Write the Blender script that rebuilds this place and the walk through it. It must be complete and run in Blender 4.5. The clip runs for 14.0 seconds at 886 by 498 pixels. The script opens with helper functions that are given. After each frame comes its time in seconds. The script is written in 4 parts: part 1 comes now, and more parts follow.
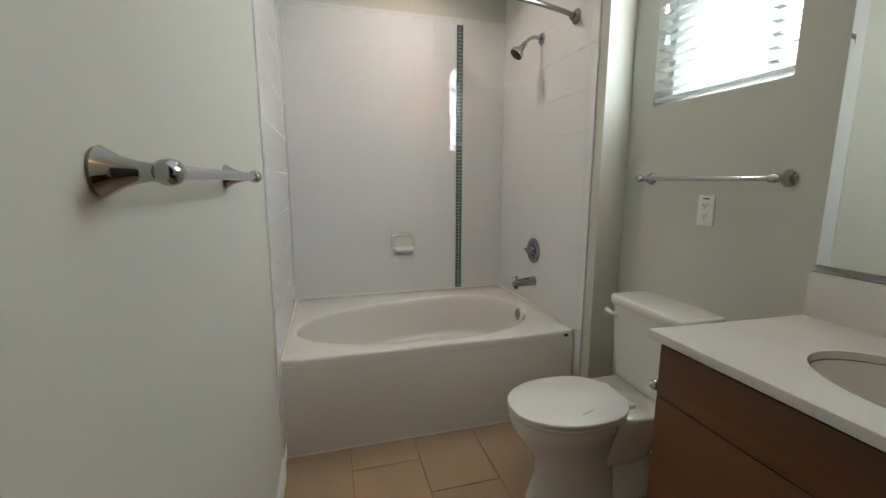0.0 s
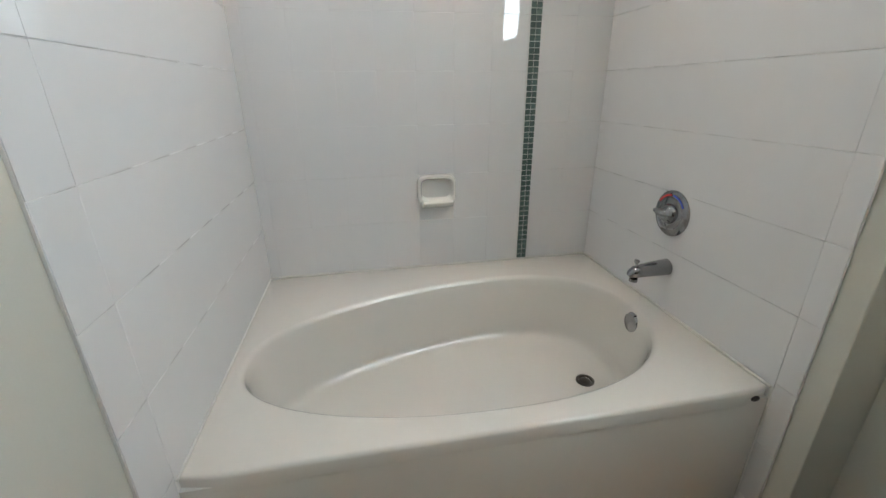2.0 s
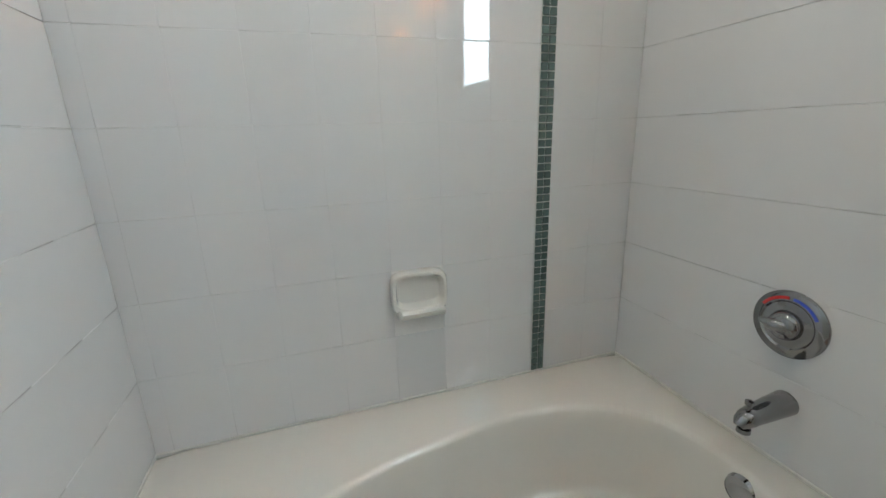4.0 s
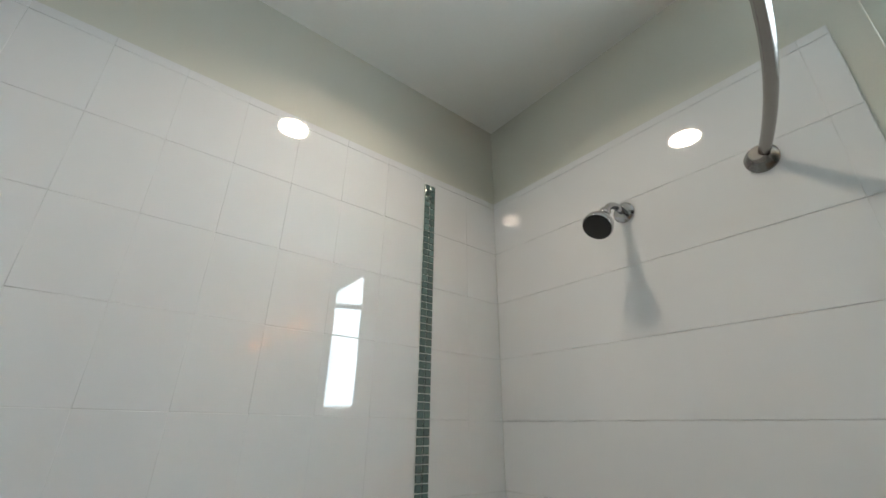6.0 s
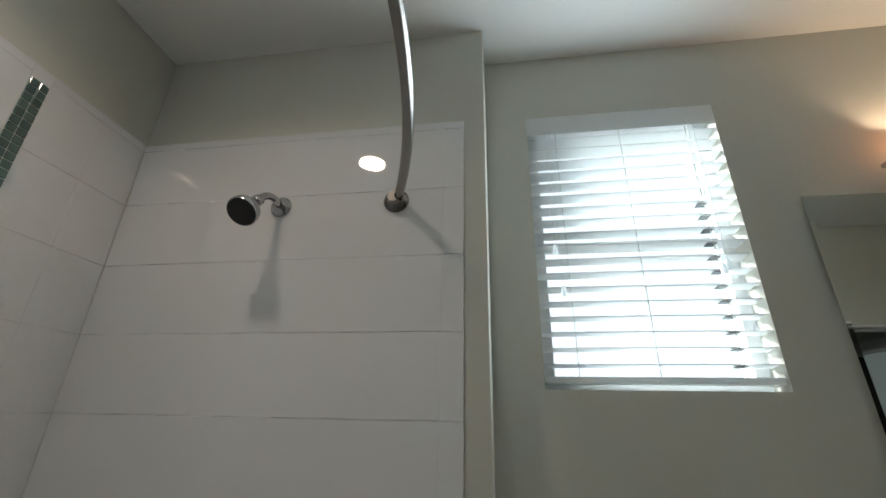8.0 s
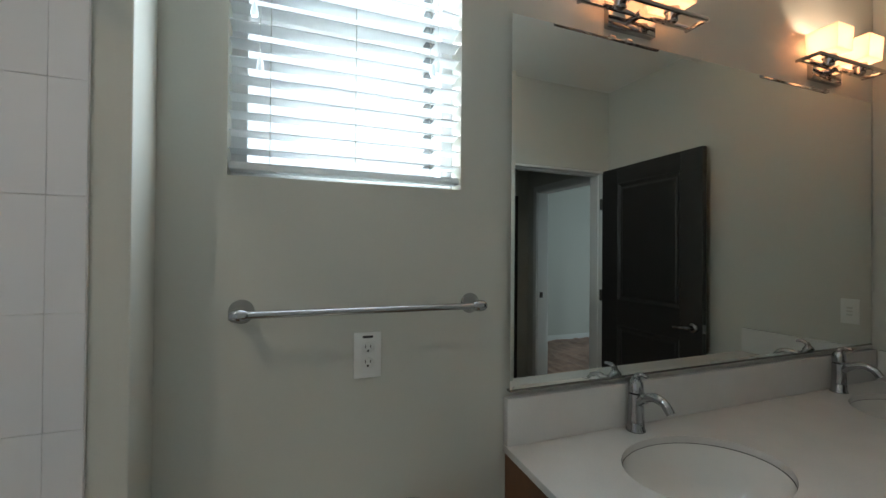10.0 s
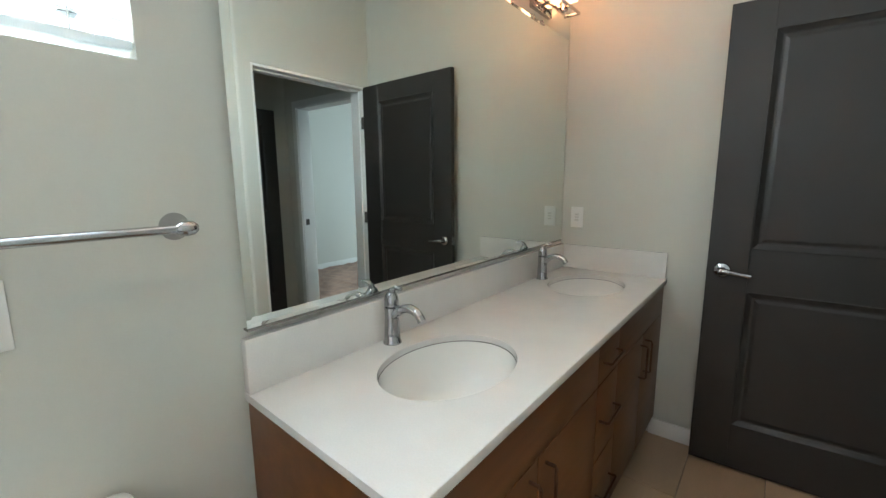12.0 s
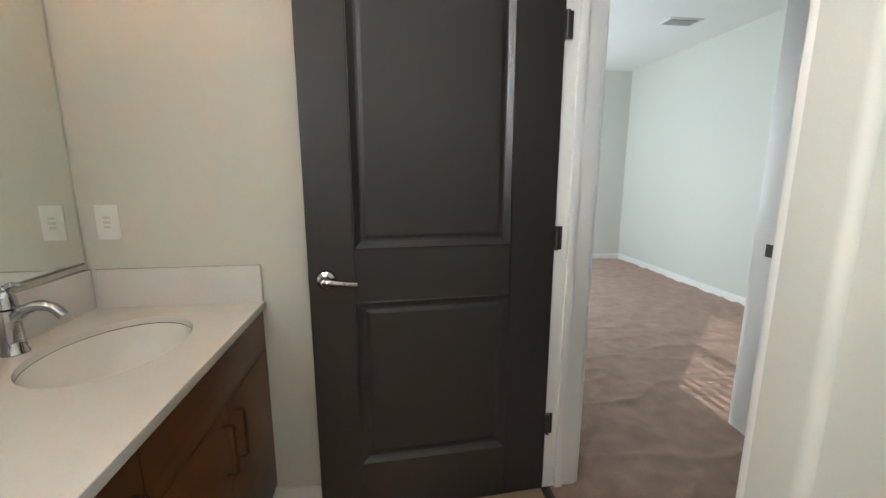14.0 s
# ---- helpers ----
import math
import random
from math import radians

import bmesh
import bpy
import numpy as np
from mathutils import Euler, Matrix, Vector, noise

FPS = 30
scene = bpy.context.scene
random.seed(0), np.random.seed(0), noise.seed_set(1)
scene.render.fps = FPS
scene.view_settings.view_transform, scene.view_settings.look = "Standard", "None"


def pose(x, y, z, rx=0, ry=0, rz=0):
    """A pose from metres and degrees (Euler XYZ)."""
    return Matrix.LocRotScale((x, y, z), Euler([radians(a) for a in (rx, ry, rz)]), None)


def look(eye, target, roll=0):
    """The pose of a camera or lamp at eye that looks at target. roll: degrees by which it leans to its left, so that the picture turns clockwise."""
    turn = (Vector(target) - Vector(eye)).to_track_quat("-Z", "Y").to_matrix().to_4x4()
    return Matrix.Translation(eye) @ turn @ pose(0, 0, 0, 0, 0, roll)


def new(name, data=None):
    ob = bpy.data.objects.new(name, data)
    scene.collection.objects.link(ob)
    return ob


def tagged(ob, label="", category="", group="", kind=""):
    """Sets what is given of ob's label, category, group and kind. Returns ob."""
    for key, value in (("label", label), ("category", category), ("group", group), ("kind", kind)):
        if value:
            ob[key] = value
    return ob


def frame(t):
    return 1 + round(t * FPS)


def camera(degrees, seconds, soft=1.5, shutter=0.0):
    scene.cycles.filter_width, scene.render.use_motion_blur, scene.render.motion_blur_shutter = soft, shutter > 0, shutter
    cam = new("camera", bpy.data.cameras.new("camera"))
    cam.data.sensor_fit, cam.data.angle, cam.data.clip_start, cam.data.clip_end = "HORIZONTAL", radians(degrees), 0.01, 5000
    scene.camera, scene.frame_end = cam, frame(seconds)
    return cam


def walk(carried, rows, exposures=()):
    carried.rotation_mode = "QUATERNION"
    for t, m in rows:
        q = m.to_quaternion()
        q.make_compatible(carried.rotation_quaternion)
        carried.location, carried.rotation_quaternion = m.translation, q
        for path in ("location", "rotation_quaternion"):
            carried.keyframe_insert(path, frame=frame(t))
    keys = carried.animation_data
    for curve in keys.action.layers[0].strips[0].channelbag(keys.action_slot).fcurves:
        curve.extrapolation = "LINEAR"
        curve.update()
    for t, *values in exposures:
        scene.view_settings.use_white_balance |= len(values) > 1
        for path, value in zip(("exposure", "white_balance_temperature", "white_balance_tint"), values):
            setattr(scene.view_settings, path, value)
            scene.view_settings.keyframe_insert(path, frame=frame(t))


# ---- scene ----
cam = camera(94.3, 14.0)
EXPOSURES = [(0.0, 0.10, 6500, 9), (1.0, 0.15, 6350, 9), (1.5, 0.32, 6250, 8), (2.0, 0.34, 6200, 8), (5.0, 0.12, 6050, 4), (6.0, 0.0, 6100, 4), (7.0, -0.42, 6150, 5), (8.5, -0.78, 6250, 7),
             (11.0, 0.22, 5900, 7), (12.5, 1.4, 5900, 6), (13.2, 1.65, 5950, 8), (14.0, 1.35, 6480, 10)]
PATH = [
    (0, (0.231, -1.835, 1.264), (0.766, 0.064, 0.934), 0.1),
    (0.5, (0.359, -1.574, 1.271), (0.773, 0.349, 0.91), 0.4),
    (1, (0.363, -1.266, 1.268), (0.744, 0.65, 0.84), 0.5),
    (1.5, (0.397, -0.974, 1.248), (0.749, 0.915, 0.693), 0.1),
    (2, (0.444, -0.718, 1.231), (0.789, 1.116, 0.51), -0.5),
    (2.2, (0.441, -0.622, 1.231), (0.792, 1.188, 0.455), -0.7),
    (4.5, (0.467, -0.029, 1.307), (1.209, 1.809, 1.04), -1.0),
    (5, (0.437, -0.009, 1.391), (1.331, 1.775, 1.518), -0.4),
    (5.5, (0.415, -0.02, 1.448), (1.425, 1.631, 1.95), 0.0),
    (6, (0.393, -0.036, 1.481), (1.522, 1.408, 2.281), 0.8),
    (6.5, (0.4, -0.088, 1.512), (1.631, 1.15, 2.488), 2.2),
    (7, (0.426, -0.098, 1.515), (1.842, 0.846, 2.566), 2.3),
    (7.5, (0.461, -0.12, 1.514), (2.1, 0.492, 2.482), 1.7),
    (8, (0.489, -0.155, 1.51), (2.316, 0.124, 2.275), 1.2),
    (8.5, (0.534, -0.199, 1.482), (2.458, -0.202, 2.027), 1.9),
    (8.7, (0.535, -0.189, 1.473), (2.482, -0.327, 1.911), 1.4),
    (10.8, (0.619, -0.527, 1.383), (2.35, -1.52, 1.251), 0.1),
    (11, (0.621, -0.542, 1.378), (2.295, -1.621, 1.204), -0.0),
    (11.5, (0.649, -0.557, 1.37), (2.137, -1.867, 1.109), -0.4),
    (12, (0.69, -0.556, 1.359), (1.923, -2.097, 1.033), -0.4),
    (12.5, (0.683, -0.591, 1.347), (1.62, -2.32, 0.984), -0.5),
    (13, (0.662, -0.749, 1.329), (1.241, -2.625, 0.947), -0.2),
    (13.5, (0.6, -1.047, 1.335), (0.804, -2.997, 0.938), -0.3),
    (14, (0.623, -1.359, 1.318), (0.366, -3.308, 0.948), -0.0),
]
walk(cam, [(t, look(eye, target, roll)) for t, eye, target, roll in PATH], EXPOSURES)

# ---- world, sun and lamps ----
world = bpy.data.worlds.new("world")
scene.world = world
world.use_nodes = True
wn, wl = world.node_tree.nodes, world.node_tree.links
sky = wn.new("ShaderNodeTexSky")
sky.sky_type, sky.sun_disc = "NISHITA", False
sky.sun_elevation, sky.sun_rotation = radians(22.9), radians(46)
wl.new(sky.outputs[0], wn["Background"].inputs[0])
wn["Background"].inputs[1].default_value = 0.12


def lamp(name, kind, m, energy, colour, **more):
    data = bpy.data.lights.new(name, kind)
    data.energy, data.color = energy, colour
    for key, value in more.items():
        setattr(data, key, value)
    ob = new(name, data)
    ob.matrix_world = m
    return ob


SUN_DIR = Vector((-0.72, -0.69, -0.422))
lamp("sun", "SUN", look((0, 0, 0), SUN_DIR), 5.0, (1, 0.95, 0.87), angle=radians(0.3))
# daylight stand-in, an area lamp on the room side of the blind
lamp("window_light", "AREA", look((1.630, -0.5485, 2.023), (0, -0.5485, 2.023)), 11.5, (0.84, 0.94, 1.0), shape="RECTANGLE", size=0.56, size_y=0.84)
# added lamp outside, aimed to brighten the blind's slats from one side
lamp("sky_light", "AREA", look((2.35, 0.30, 2.80), (1.7, -0.60, 2.05)), 360, (0.88, 0.96, 1.0), shape="RECTANGLE", size=0.6, size_y=0.8)
# added unseen fill for the bedroom; no opening is built there
lamp("bedroom_end_light", "AREA", look((0.25, -5.9, 1.6), (-3, -5.9, 1.3)), 30, (0.75, 0.89, 1.0), shape="RECTANGLE", size=1.5, size_y=1.4)
CEIL_LAMP = 2.7125
lamp("can_light", "AREA", look((0.77, 0.483, CEIL_LAMP), (0.77, 0.483, 0)), 4.3, (1.0, 0.80, 0.62), shape="DISK", size=0.13, spread=radians(140))

# ---- materials ----
def mat(name, colour, rough=0.5, metal=0.0, bump=0.0, scale=60, var=0.04, coat=0.0, big=1.5, stretch=(1, 1, 1), spec=0.5, emit=None, strength=0, rand=0.0):
    m = bpy.data.materials.new(name)
    m.use_nodes = True
    n, l = m.node_tree.nodes, m.node_tree.links
    b = n["Principled BSDF"]
    b.inputs["Roughness"].default_value, b.inputs["Metallic"].default_value = rough, metal
    b.inputs["Coat Weight"].default_value, b.inputs["Specular IOR Level"].default_value = coat, spec
    b.inputs["Coat Roughness"].default_value = 0.06
    co = n.new("ShaderNodeTexCoord")
    mp = n.new("ShaderNodeMapping")
    mp.inputs["Scale"].default_value = stretch
    l.new(co.outputs["Object"], mp.inputs[0])
    fine, wide = n.new("ShaderNodeTexNoise"), n.new("ShaderNodeTexNoise")
    fine.inputs["Scale"].default_value, wide.inputs["Scale"].default_value = scale, big
    fine.inputs["Detail"].default_value = 5
    l.new(mp.outputs[0], fine.inputs[0]), l.new(mp.outputs[0], wide.inputs[0])
    mix = n.new("ShaderNodeMath")
    mix.operation = "ADD"
    l.new(fine.outputs[0], mix.inputs[0]), l.new(wide.outputs[0], mix.inputs[1])
    last = mix.outputs[0]
    if rand:
        info, add = n.new("ShaderNodeObjectInfo"), n.new("ShaderNodeMath")
        add.operation = "MULTIPLY_ADD"
        add.inputs[1].default_value = rand
        l.new(info.outputs["Random"], add.inputs[0]), l.new(last, add.inputs[2])
        last = add.outputs[0]
    rng = n.new("ShaderNodeMapRange")
    rng.inputs[1].default_value, rng.inputs[2].default_value = 0.6, 1.4 + rand
    rng.inputs[3].default_value, rng.inputs[4].default_value = 1 - var, 1 + var
    l.new(last, rng.inputs[0])
    vm = n.new("ShaderNodeVectorMath")
    vm.operation = "SCALE"
    vm.inputs[0].default_value = colour
    l.new(rng.outputs[0], vm.inputs[3])
    l.new(vm.outputs[0], b.inputs["Base Color"])
    rr = n.new("ShaderNodeMapRange")
    rr.inputs[1].default_value, rr.inputs[2].default_value = 0.3, 0.7
    rr.inputs[3].default_value, rr.inputs[4].default_value = max(0.0, rough * 0.88), min(1.0, rough * 1.12)
    l.new(wide.outputs[0], rr.inputs[0]), l.new(rr.outputs[0], b.inputs["Roughness"])
    if bump:
        bp = n.new("ShaderNodeBump")
        bp.inputs["Strength"].default_value, bp.inputs["Distance"].default_value = bump, 0.002
        l.new(fine.outputs[0], bp.inputs["Height"]), l.new(bp.outputs[0], b.inputs["Normal"])
    if emit:
        b.inputs["Emission Color"].default_value, b.inputs["Emission Strength"].default_value = (*emit, 1), strength
    return m


M_WALL = mat("wall_paint", (0.60, 0.594, 0.532), 0.62, bump=0.10, scale=240, var=0.02)
M_CEIL = mat("ceiling_paint", (0.83, 0.83, 0.80), 0.8, bump=0.12, scale=200, var=0.02)
M_TRIM = mat("trim_paint", (0.78, 0.77, 0.74), 0.35, var=0.015)
M_TILE = mat("glazed_tile", (0.76, 0.76, 0.77), 0.012, scale=14, var=0.012, rand=0.3, spec=1.0, coat=0.22)
M_GROUT = mat("wall_grout", (0.80, 0.79, 0.78), 0.85, bump=0.3, scale=300, var=0.08)
M_GLASS_TILE = mat("green_glass_tile", (0.095, 0.145, 0.135), 0.08, var=0.30, rand=1.2, coat=0.6)
M_MOSAIC_GROUT = mat("mosaic_grout", (0.66, 0.68, 0.66), 0.8, var=0.05)
M_TUB = mat("tub_acrylic", (0.74, 0.715, 0.67), 0.06, var=0.012, coat=0.8)
M_PORC = mat("porcelain", (0.80, 0.78, 0.74), 0.07, var=0.01, coat=0.6)
M_SEAT = mat("seat_plastic", (0.78, 0.77, 0.73), 0.25, var=0.01)
M_QUARTZ = mat("quartz", (0.685, 0.665, 0.635), 0.16, scale=230, var=0.055, coat=0.3, big=7)
M_CHROME = mat("chrome", (0.44, 0.44, 0.45), 0.07, 1.0, var=0.02)
# same chrome, dark reflections put into its colour for valve and spout
M_CHROME_DIMMED = mat("chrome_dimmed", (0.30, 0.30, 0.31), 0.09, 1.0, var=0.03)
M_NICKEL = mat("brushed_nickel", (0.30, 0.28, 0.265), 0.24, 1.0, var=0.04)
M_BLACK = mat("black_rubber", (0.012, 0.012, 0.013), 0.5, var=0.1)
M_DOOR = mat("dark_door_paint", (0.030, 0.026, 0.023), 0.34, bump=0.06, scale=160, var=0.06)
M_PLATE = mat("white_plastic", (0.80, 0.80, 0.77), 0.3, var=0.01)
M_DARKSLOT = mat("dark_slot", (0.03, 0.03, 0.03), 0.6, var=0.05)
M_SLOT_GREY = mat("shaded_slot", (0.12, 0.13, 0.13), 0.7, var=0.05)
M_BLIND = mat("blind_vinyl", (0.85, 0.87, 0.87), 0.4, var=0.02)
M_CORD = mat("blind_cord", (0.62, 0.62, 0.58), 0.8, var=0.05)
M_FRAME = mat("window_vinyl", (0.75, 0.76, 0.76), 0.35, var=0.02)
M_CAULK = mat("caulk", (0.70, 0.69, 0.66), 0.5, var=0.05)
M_CAULK_DARK = mat("scuff_grey", (0.38, 0.37, 0.35), 0.6, var=0.05)
M_RED = mat("red_mark", (0.65, 0.03, 0.03), 0.3, var=0.02)
M_BLUE = mat("blue_mark", (0.05, 0.10, 0.55), 0.3, var=0.02)
M_BROWN = mat("dark_bronze", (0.055, 0.048, 0.042), 0.4, 0.6, var=0.06)
M_PULL = mat("oiled_bronze", (0.115, 0.060, 0.036), 0.35, 0.7, var=0.06)
M_HINGE = mat("hinge_metal", (0.10, 0.09, 0.08), 0.4, 0.8, var=0.05)
M_CARPET = mat("carpet", (0.37, 0.250, 0.200), 0.95, bump=1.0, scale=260, var=0.30, big=9)
M_FTILE = mat("floor_tile", (0.39, 0.265, 0.165), 0.32, bump=0.10, scale=26, var=0.10, stretch=(9, 0.9, 1), rand=0.4)
M_FGROUT = mat("floor_grout", (0.17, 0.13, 0.10), 0.9, bump=0.3, scale=300, var=0.1)
M_VENT = mat("vent_metal", (0.72, 0.72, 0.70), 0.4, var=0.02)
M_CANGLOW = mat("can_lens", (0.9, 0.85, 0.8), 0.4, emit=(1.0, 0.70, 0.5), strength=7)
M_SHADE = mat("frosted_shade", (0.95, 0.80, 0.66), 0.35, emit=(1.0, 0.60, 0.38), strength=1.7)
M_BULB_BASE = mat("bulb_base", (0.7, 0.68, 0.64), 0.4)


def wood_material():
    m = mat("stained_wood", (0.17, 0.052, 0.014), 0.42, var=0.0, coat=0.08)
    n, l = m.node_tree.nodes, m.node_tree.links
    b = n["Principled BSDF"]
    co, mp = n.new("ShaderNodeTexCoord"), n.new("ShaderNodeMapping")
    mp.inputs["Scale"].default_value = (9, 0.45, 9)
    l.new(co.outputs["Object"], mp.inputs[0])
    grain, streak = n.new("ShaderNodeTexNoise"), n.new("ShaderNodeTexNoise")
    grain.inputs["Scale"].default_value, grain.inputs["Detail"].default_value, grain.inputs["Distortion"].default_value = 3.2, 6, 0.15
    streak.inputs["Scale"].default_value, streak.inputs["Detail"].default_value = 0.35, 1
    l.new(mp.outputs[0], grain.inputs[0]), l.new(mp.outputs[0], streak.inputs[0])
    mixer = n.new("ShaderNodeMath")
    mixer.operation = "MULTIPLY_ADD"
    mixer.inputs[1].default_value = 0.5
    l.new(grain.outputs[0], mixer.inputs[0]), l.new(streak.outputs[0], mixer.inputs[2])
    ramp = n.new("ShaderNodeValToRGB")
    ramp.color_ramp.elements[0].position, ramp.color_ramp.elements[0].color = 0.45, (0.080, 0.028, 0.007, 1)
    ramp.color_ramp.elements[1].position, ramp.color_ramp.elements[1].color = 1.05 - 0.07, (0.175, 0.064, 0.016, 1)
    l.new(mixer.outputs[0], ramp.inputs[0]), l.new(ramp.outputs[0], b.inputs["Base Color"])
    return m


M_WOOD = wood_material()


def pane_material():
    m = bpy.data.materials.new("window_glass")
    m.use_nodes = True
    n, l = m.node_tree.nodes, m.node_tree.links
    n.clear()
    out, tr, gl, mx = (n.new("ShaderNode" + k) for k in ("OutputMaterial", "BsdfTransparent", "BsdfGlossy", "MixShader"))
    gl.inputs["Roughness"].default_value = 0.02
    mx.inputs[0].default_value = 0.06
    l.new(tr.outputs[0], mx.inputs[1]), l.new(gl.outputs[0], mx.inputs[2]), l.new(mx.outputs[0], out.inputs[0])
    return m


M_PANE = pane_material()


def let_light_through(m, share, tint=(0.86, 0.90, 0.90)):
    """Thin vinyl: part of the light passes."""
    n, l = m.node_tree.nodes, m.node_tree.links
    b, out = n["Principled BSDF"], n["Material Output"]
    tr, mx = n.new("ShaderNodeBsdfTranslucent"), n.new("ShaderNodeMixShader")
    tr.inputs["Color"].default_value = (*tint, 1)
    mx.inputs[0].default_value = share
    l.new(b.outputs[0], mx.inputs[1]), l.new(tr.outputs[0], mx.inputs[2]), l.new(mx.outputs[0], out.inputs[0])


let_light_through(M_BLIND, 0.20)
let_light_through(M_SHADE, 0.75, (0.97, 0.76, 0.58))
M_MIRROR = mat("mirror_silver", (0.80, 0.84, 0.80), 0.008, 1.0, var=0.004)

# ---- mesh helpers ----
def bm_box(x0, x1, y0, y1, z0, z1, bevel=0.0, seg=2, bm=None):
    own = bmesh.new()
    bmesh.ops.create_cube(own, size=1)
    for v in own.verts:
        v.co = Vector(((x0 + x1) / 2 + v.co.x * (x1 - x0), (y0 + y1) / 2 + v.co.y * (y1 - y0), (z0 + z1) / 2 + v.co.z * (z1 - z0)))
    if bevel:
        bmesh.ops.bevel(own, geom=list(own.edges), offset=bevel, segments=seg, affect="EDGES", profile=0.6)
    return own if bm is None else merge(bm, own)


def merge(bm, other):
    tmp = bpy.data.meshes.new("tmp")
    other.to_mesh(tmp)
    bm.from_mesh(tmp)
    other.free()
    bpy.data.meshes.remove(tmp)
    return bm


def link_mesh(name, bm, material, smooth=None):
    me = bpy.data.meshes.new(name)
    bmesh.ops.recalc_face_normals(bm, faces=bm.faces)
    bm.to_mesh(me)
    bm.free()
    for m in (material if isinstance(material, (list, tuple)) else [material]):
        me.materials.append(m)
    if smooth:
        # broad square faces stay flat beside their rounded edges
        me.polygons.foreach_set("use_smooth", [not (p.area > 0.0015 and max(abs(c) for c in p.normal) > 0.99999) for p in me.polygons])
        me.set_sharp_from_angle(angle=radians(smooth))
    return new(name, me)


def part(name, bm, material, parent, label="", smooth=35):
    ob = link_mesh(name, bm, material, smooth)
    ob.parent = parent
    if label:
        ob["label"] = label
    return ob


def thing(name, label, category, at=(0, 0, 0), group=""):
    ob = new(name)
    ob.location = at
    ob.empty_display_size = 0.05
    return tagged(ob, label, category, group)


def structure(name, bm, material, label="", smooth=None):
    return tagged(link_mesh(name, bm, material, smooth), label, "", "", "structure")


def lathe(profile, seg=32, axis="z", at=(0, 0, 0), sx=1, sy=1):
    """Turned shape: profile of (radius, height)."""
    bm = bmesh.new()
    rings = []
    for r, h in profile:
        if r < 1e-5:
            rings.append([bm.verts.new((0, 0, h))])
        else:
            rings.append([bm.verts.new((r * sx * math.cos(2 * math.pi * i / seg), r * sy * math.sin(2 * math.pi * i / seg), h)) for i in range(seg)])
    for a, b in zip(rings, rings[1:]):
        for i in range(seg):
            j = (i + 1) % seg
            if len(a) == 1 and len(b) == 1:
                continue
            if len(a) == 1:
                bm.faces.new((a[0], b[i], b[j]))
            elif len(b) == 1:
                bm.faces.new((a[i], a[j], b[0]))
            else:
                bm.faces.new((a[i], a[j], b[j], b[i]))
    if len(rings[0]) > 1:
        bm.faces.new(rings[0])
    if len(rings[-1]) > 1:
        bm.faces.new(rings[-1])
    turn = {"z": Matrix(), "x": pose(0, 0, 0, 0, 90, 0), "-x": pose(0, 0, 0, 0, -90, 0), "y": pose(0, 0, 0, -90, 0, 0), "-y": pose(0, 0, 0, 90, 0, 0)}[axis]
    bmesh.ops.transform(bm, matrix=Matrix.Translation(at) @ turn, verts=bm.verts)
    return bm


def tube(points, radius, seg=14, sx=1.0, caps=True):
    """A swept tube through points; radius a number or one per point."""
    bm = bmesh.new()
    pts = [Vector(p) for p in points]
    radii = radius if isinstance(radius, (list, tuple)) else [radius] * len(pts)
    rings = []
    up = Vector((0.03, 0.02, 1)).normalized()
    for i, p in enumerate(pts):
        d = (pts[min(i + 1, len(pts) - 1)] - pts[max(i - 1, 0)]).normalized()
        ref = up if abs(d.dot(up)) < 0.95 else Vector((0, 1, 0))
        u = d.cross(ref).normalized()
        v = u.cross(d).normalized()
        if i and u.dot(prev) < 0:
            u, v = -u, -v
        prev = u
        rings.append([bm.verts.new(p + (u * math.cos(2 * math.pi * k / seg) * sx + v * math.sin(2 * math.pi * k / seg)) * radii[i]) for k in range(seg)])
    for a, b in zip(rings, rings[1:]):
        for k in range(seg):
            bm.faces.new((a[k], a[(k + 1) % seg], b[(k + 1) % seg], b[k]))
    if caps:
        bm.faces.new(rings[0]), bm.faces.new(rings[-1])
    return bm


def smooth_line(pts, n=8):
    """Catmull-Rom points through pts."""
    P = [Vector(p) for p in pts]
    P = [P[0] * 2 - P[1]] + P + [P[-1] * 2 - P[-2]]
    out = []
    for i in range(1, len(P) - 2):
        for k in range(n):
            t = k / n
            a, b, c, d = P[i - 1], P[i], P[i + 1], P[i + 2]
            out.append(0.5 * ((2 * b) + (c - a) * t + (2 * a - 5 * b + 4 * c - d) * t * t + (3 * b - a - 3 * c + d) * t ** 3))
    out.append(P[-2])
    return out


def loft(rings, cap0=True, cap1=True):
    bm = bmesh.new()
    vr = [[bm.verts.new(p) for p in ring] for ring in rings]
    n = len(vr[0])
    for a, b in zip(vr, vr[1:]):
        for i in range(n):
            bm.faces.new((a[i], a[(i + 1) % n], b[(i + 1) % n], b[i]))
    if cap0:
        bm.faces.new(vr[0])
    if cap1:
        bm.faces.new(vr[-1])
    return bm


# ---- the place's measures ----
W = 1.640          # window wall
XT = 1.485         # tiled end wall of the tub
YT = 1.020         # tiled back wall
YS = -2.860        # wall behind the door
CEIL = 2.722
JOG = -0.120       # where the tub's end wall steps back
D0, D1, DH = -2.832, -1.910, 2.078   # doorway in the west wall
WT = 0.135         # wall thickness
WIN = (-0.836, -0.256, 1.586, 2.460)
ZC = 0.861         # top of the counter
TUB = 0.471        # top of the tub
BO = 0.020         # the wall round the doorway stands proud of the long wall
TOP = 2.345        # top of the wall tiles


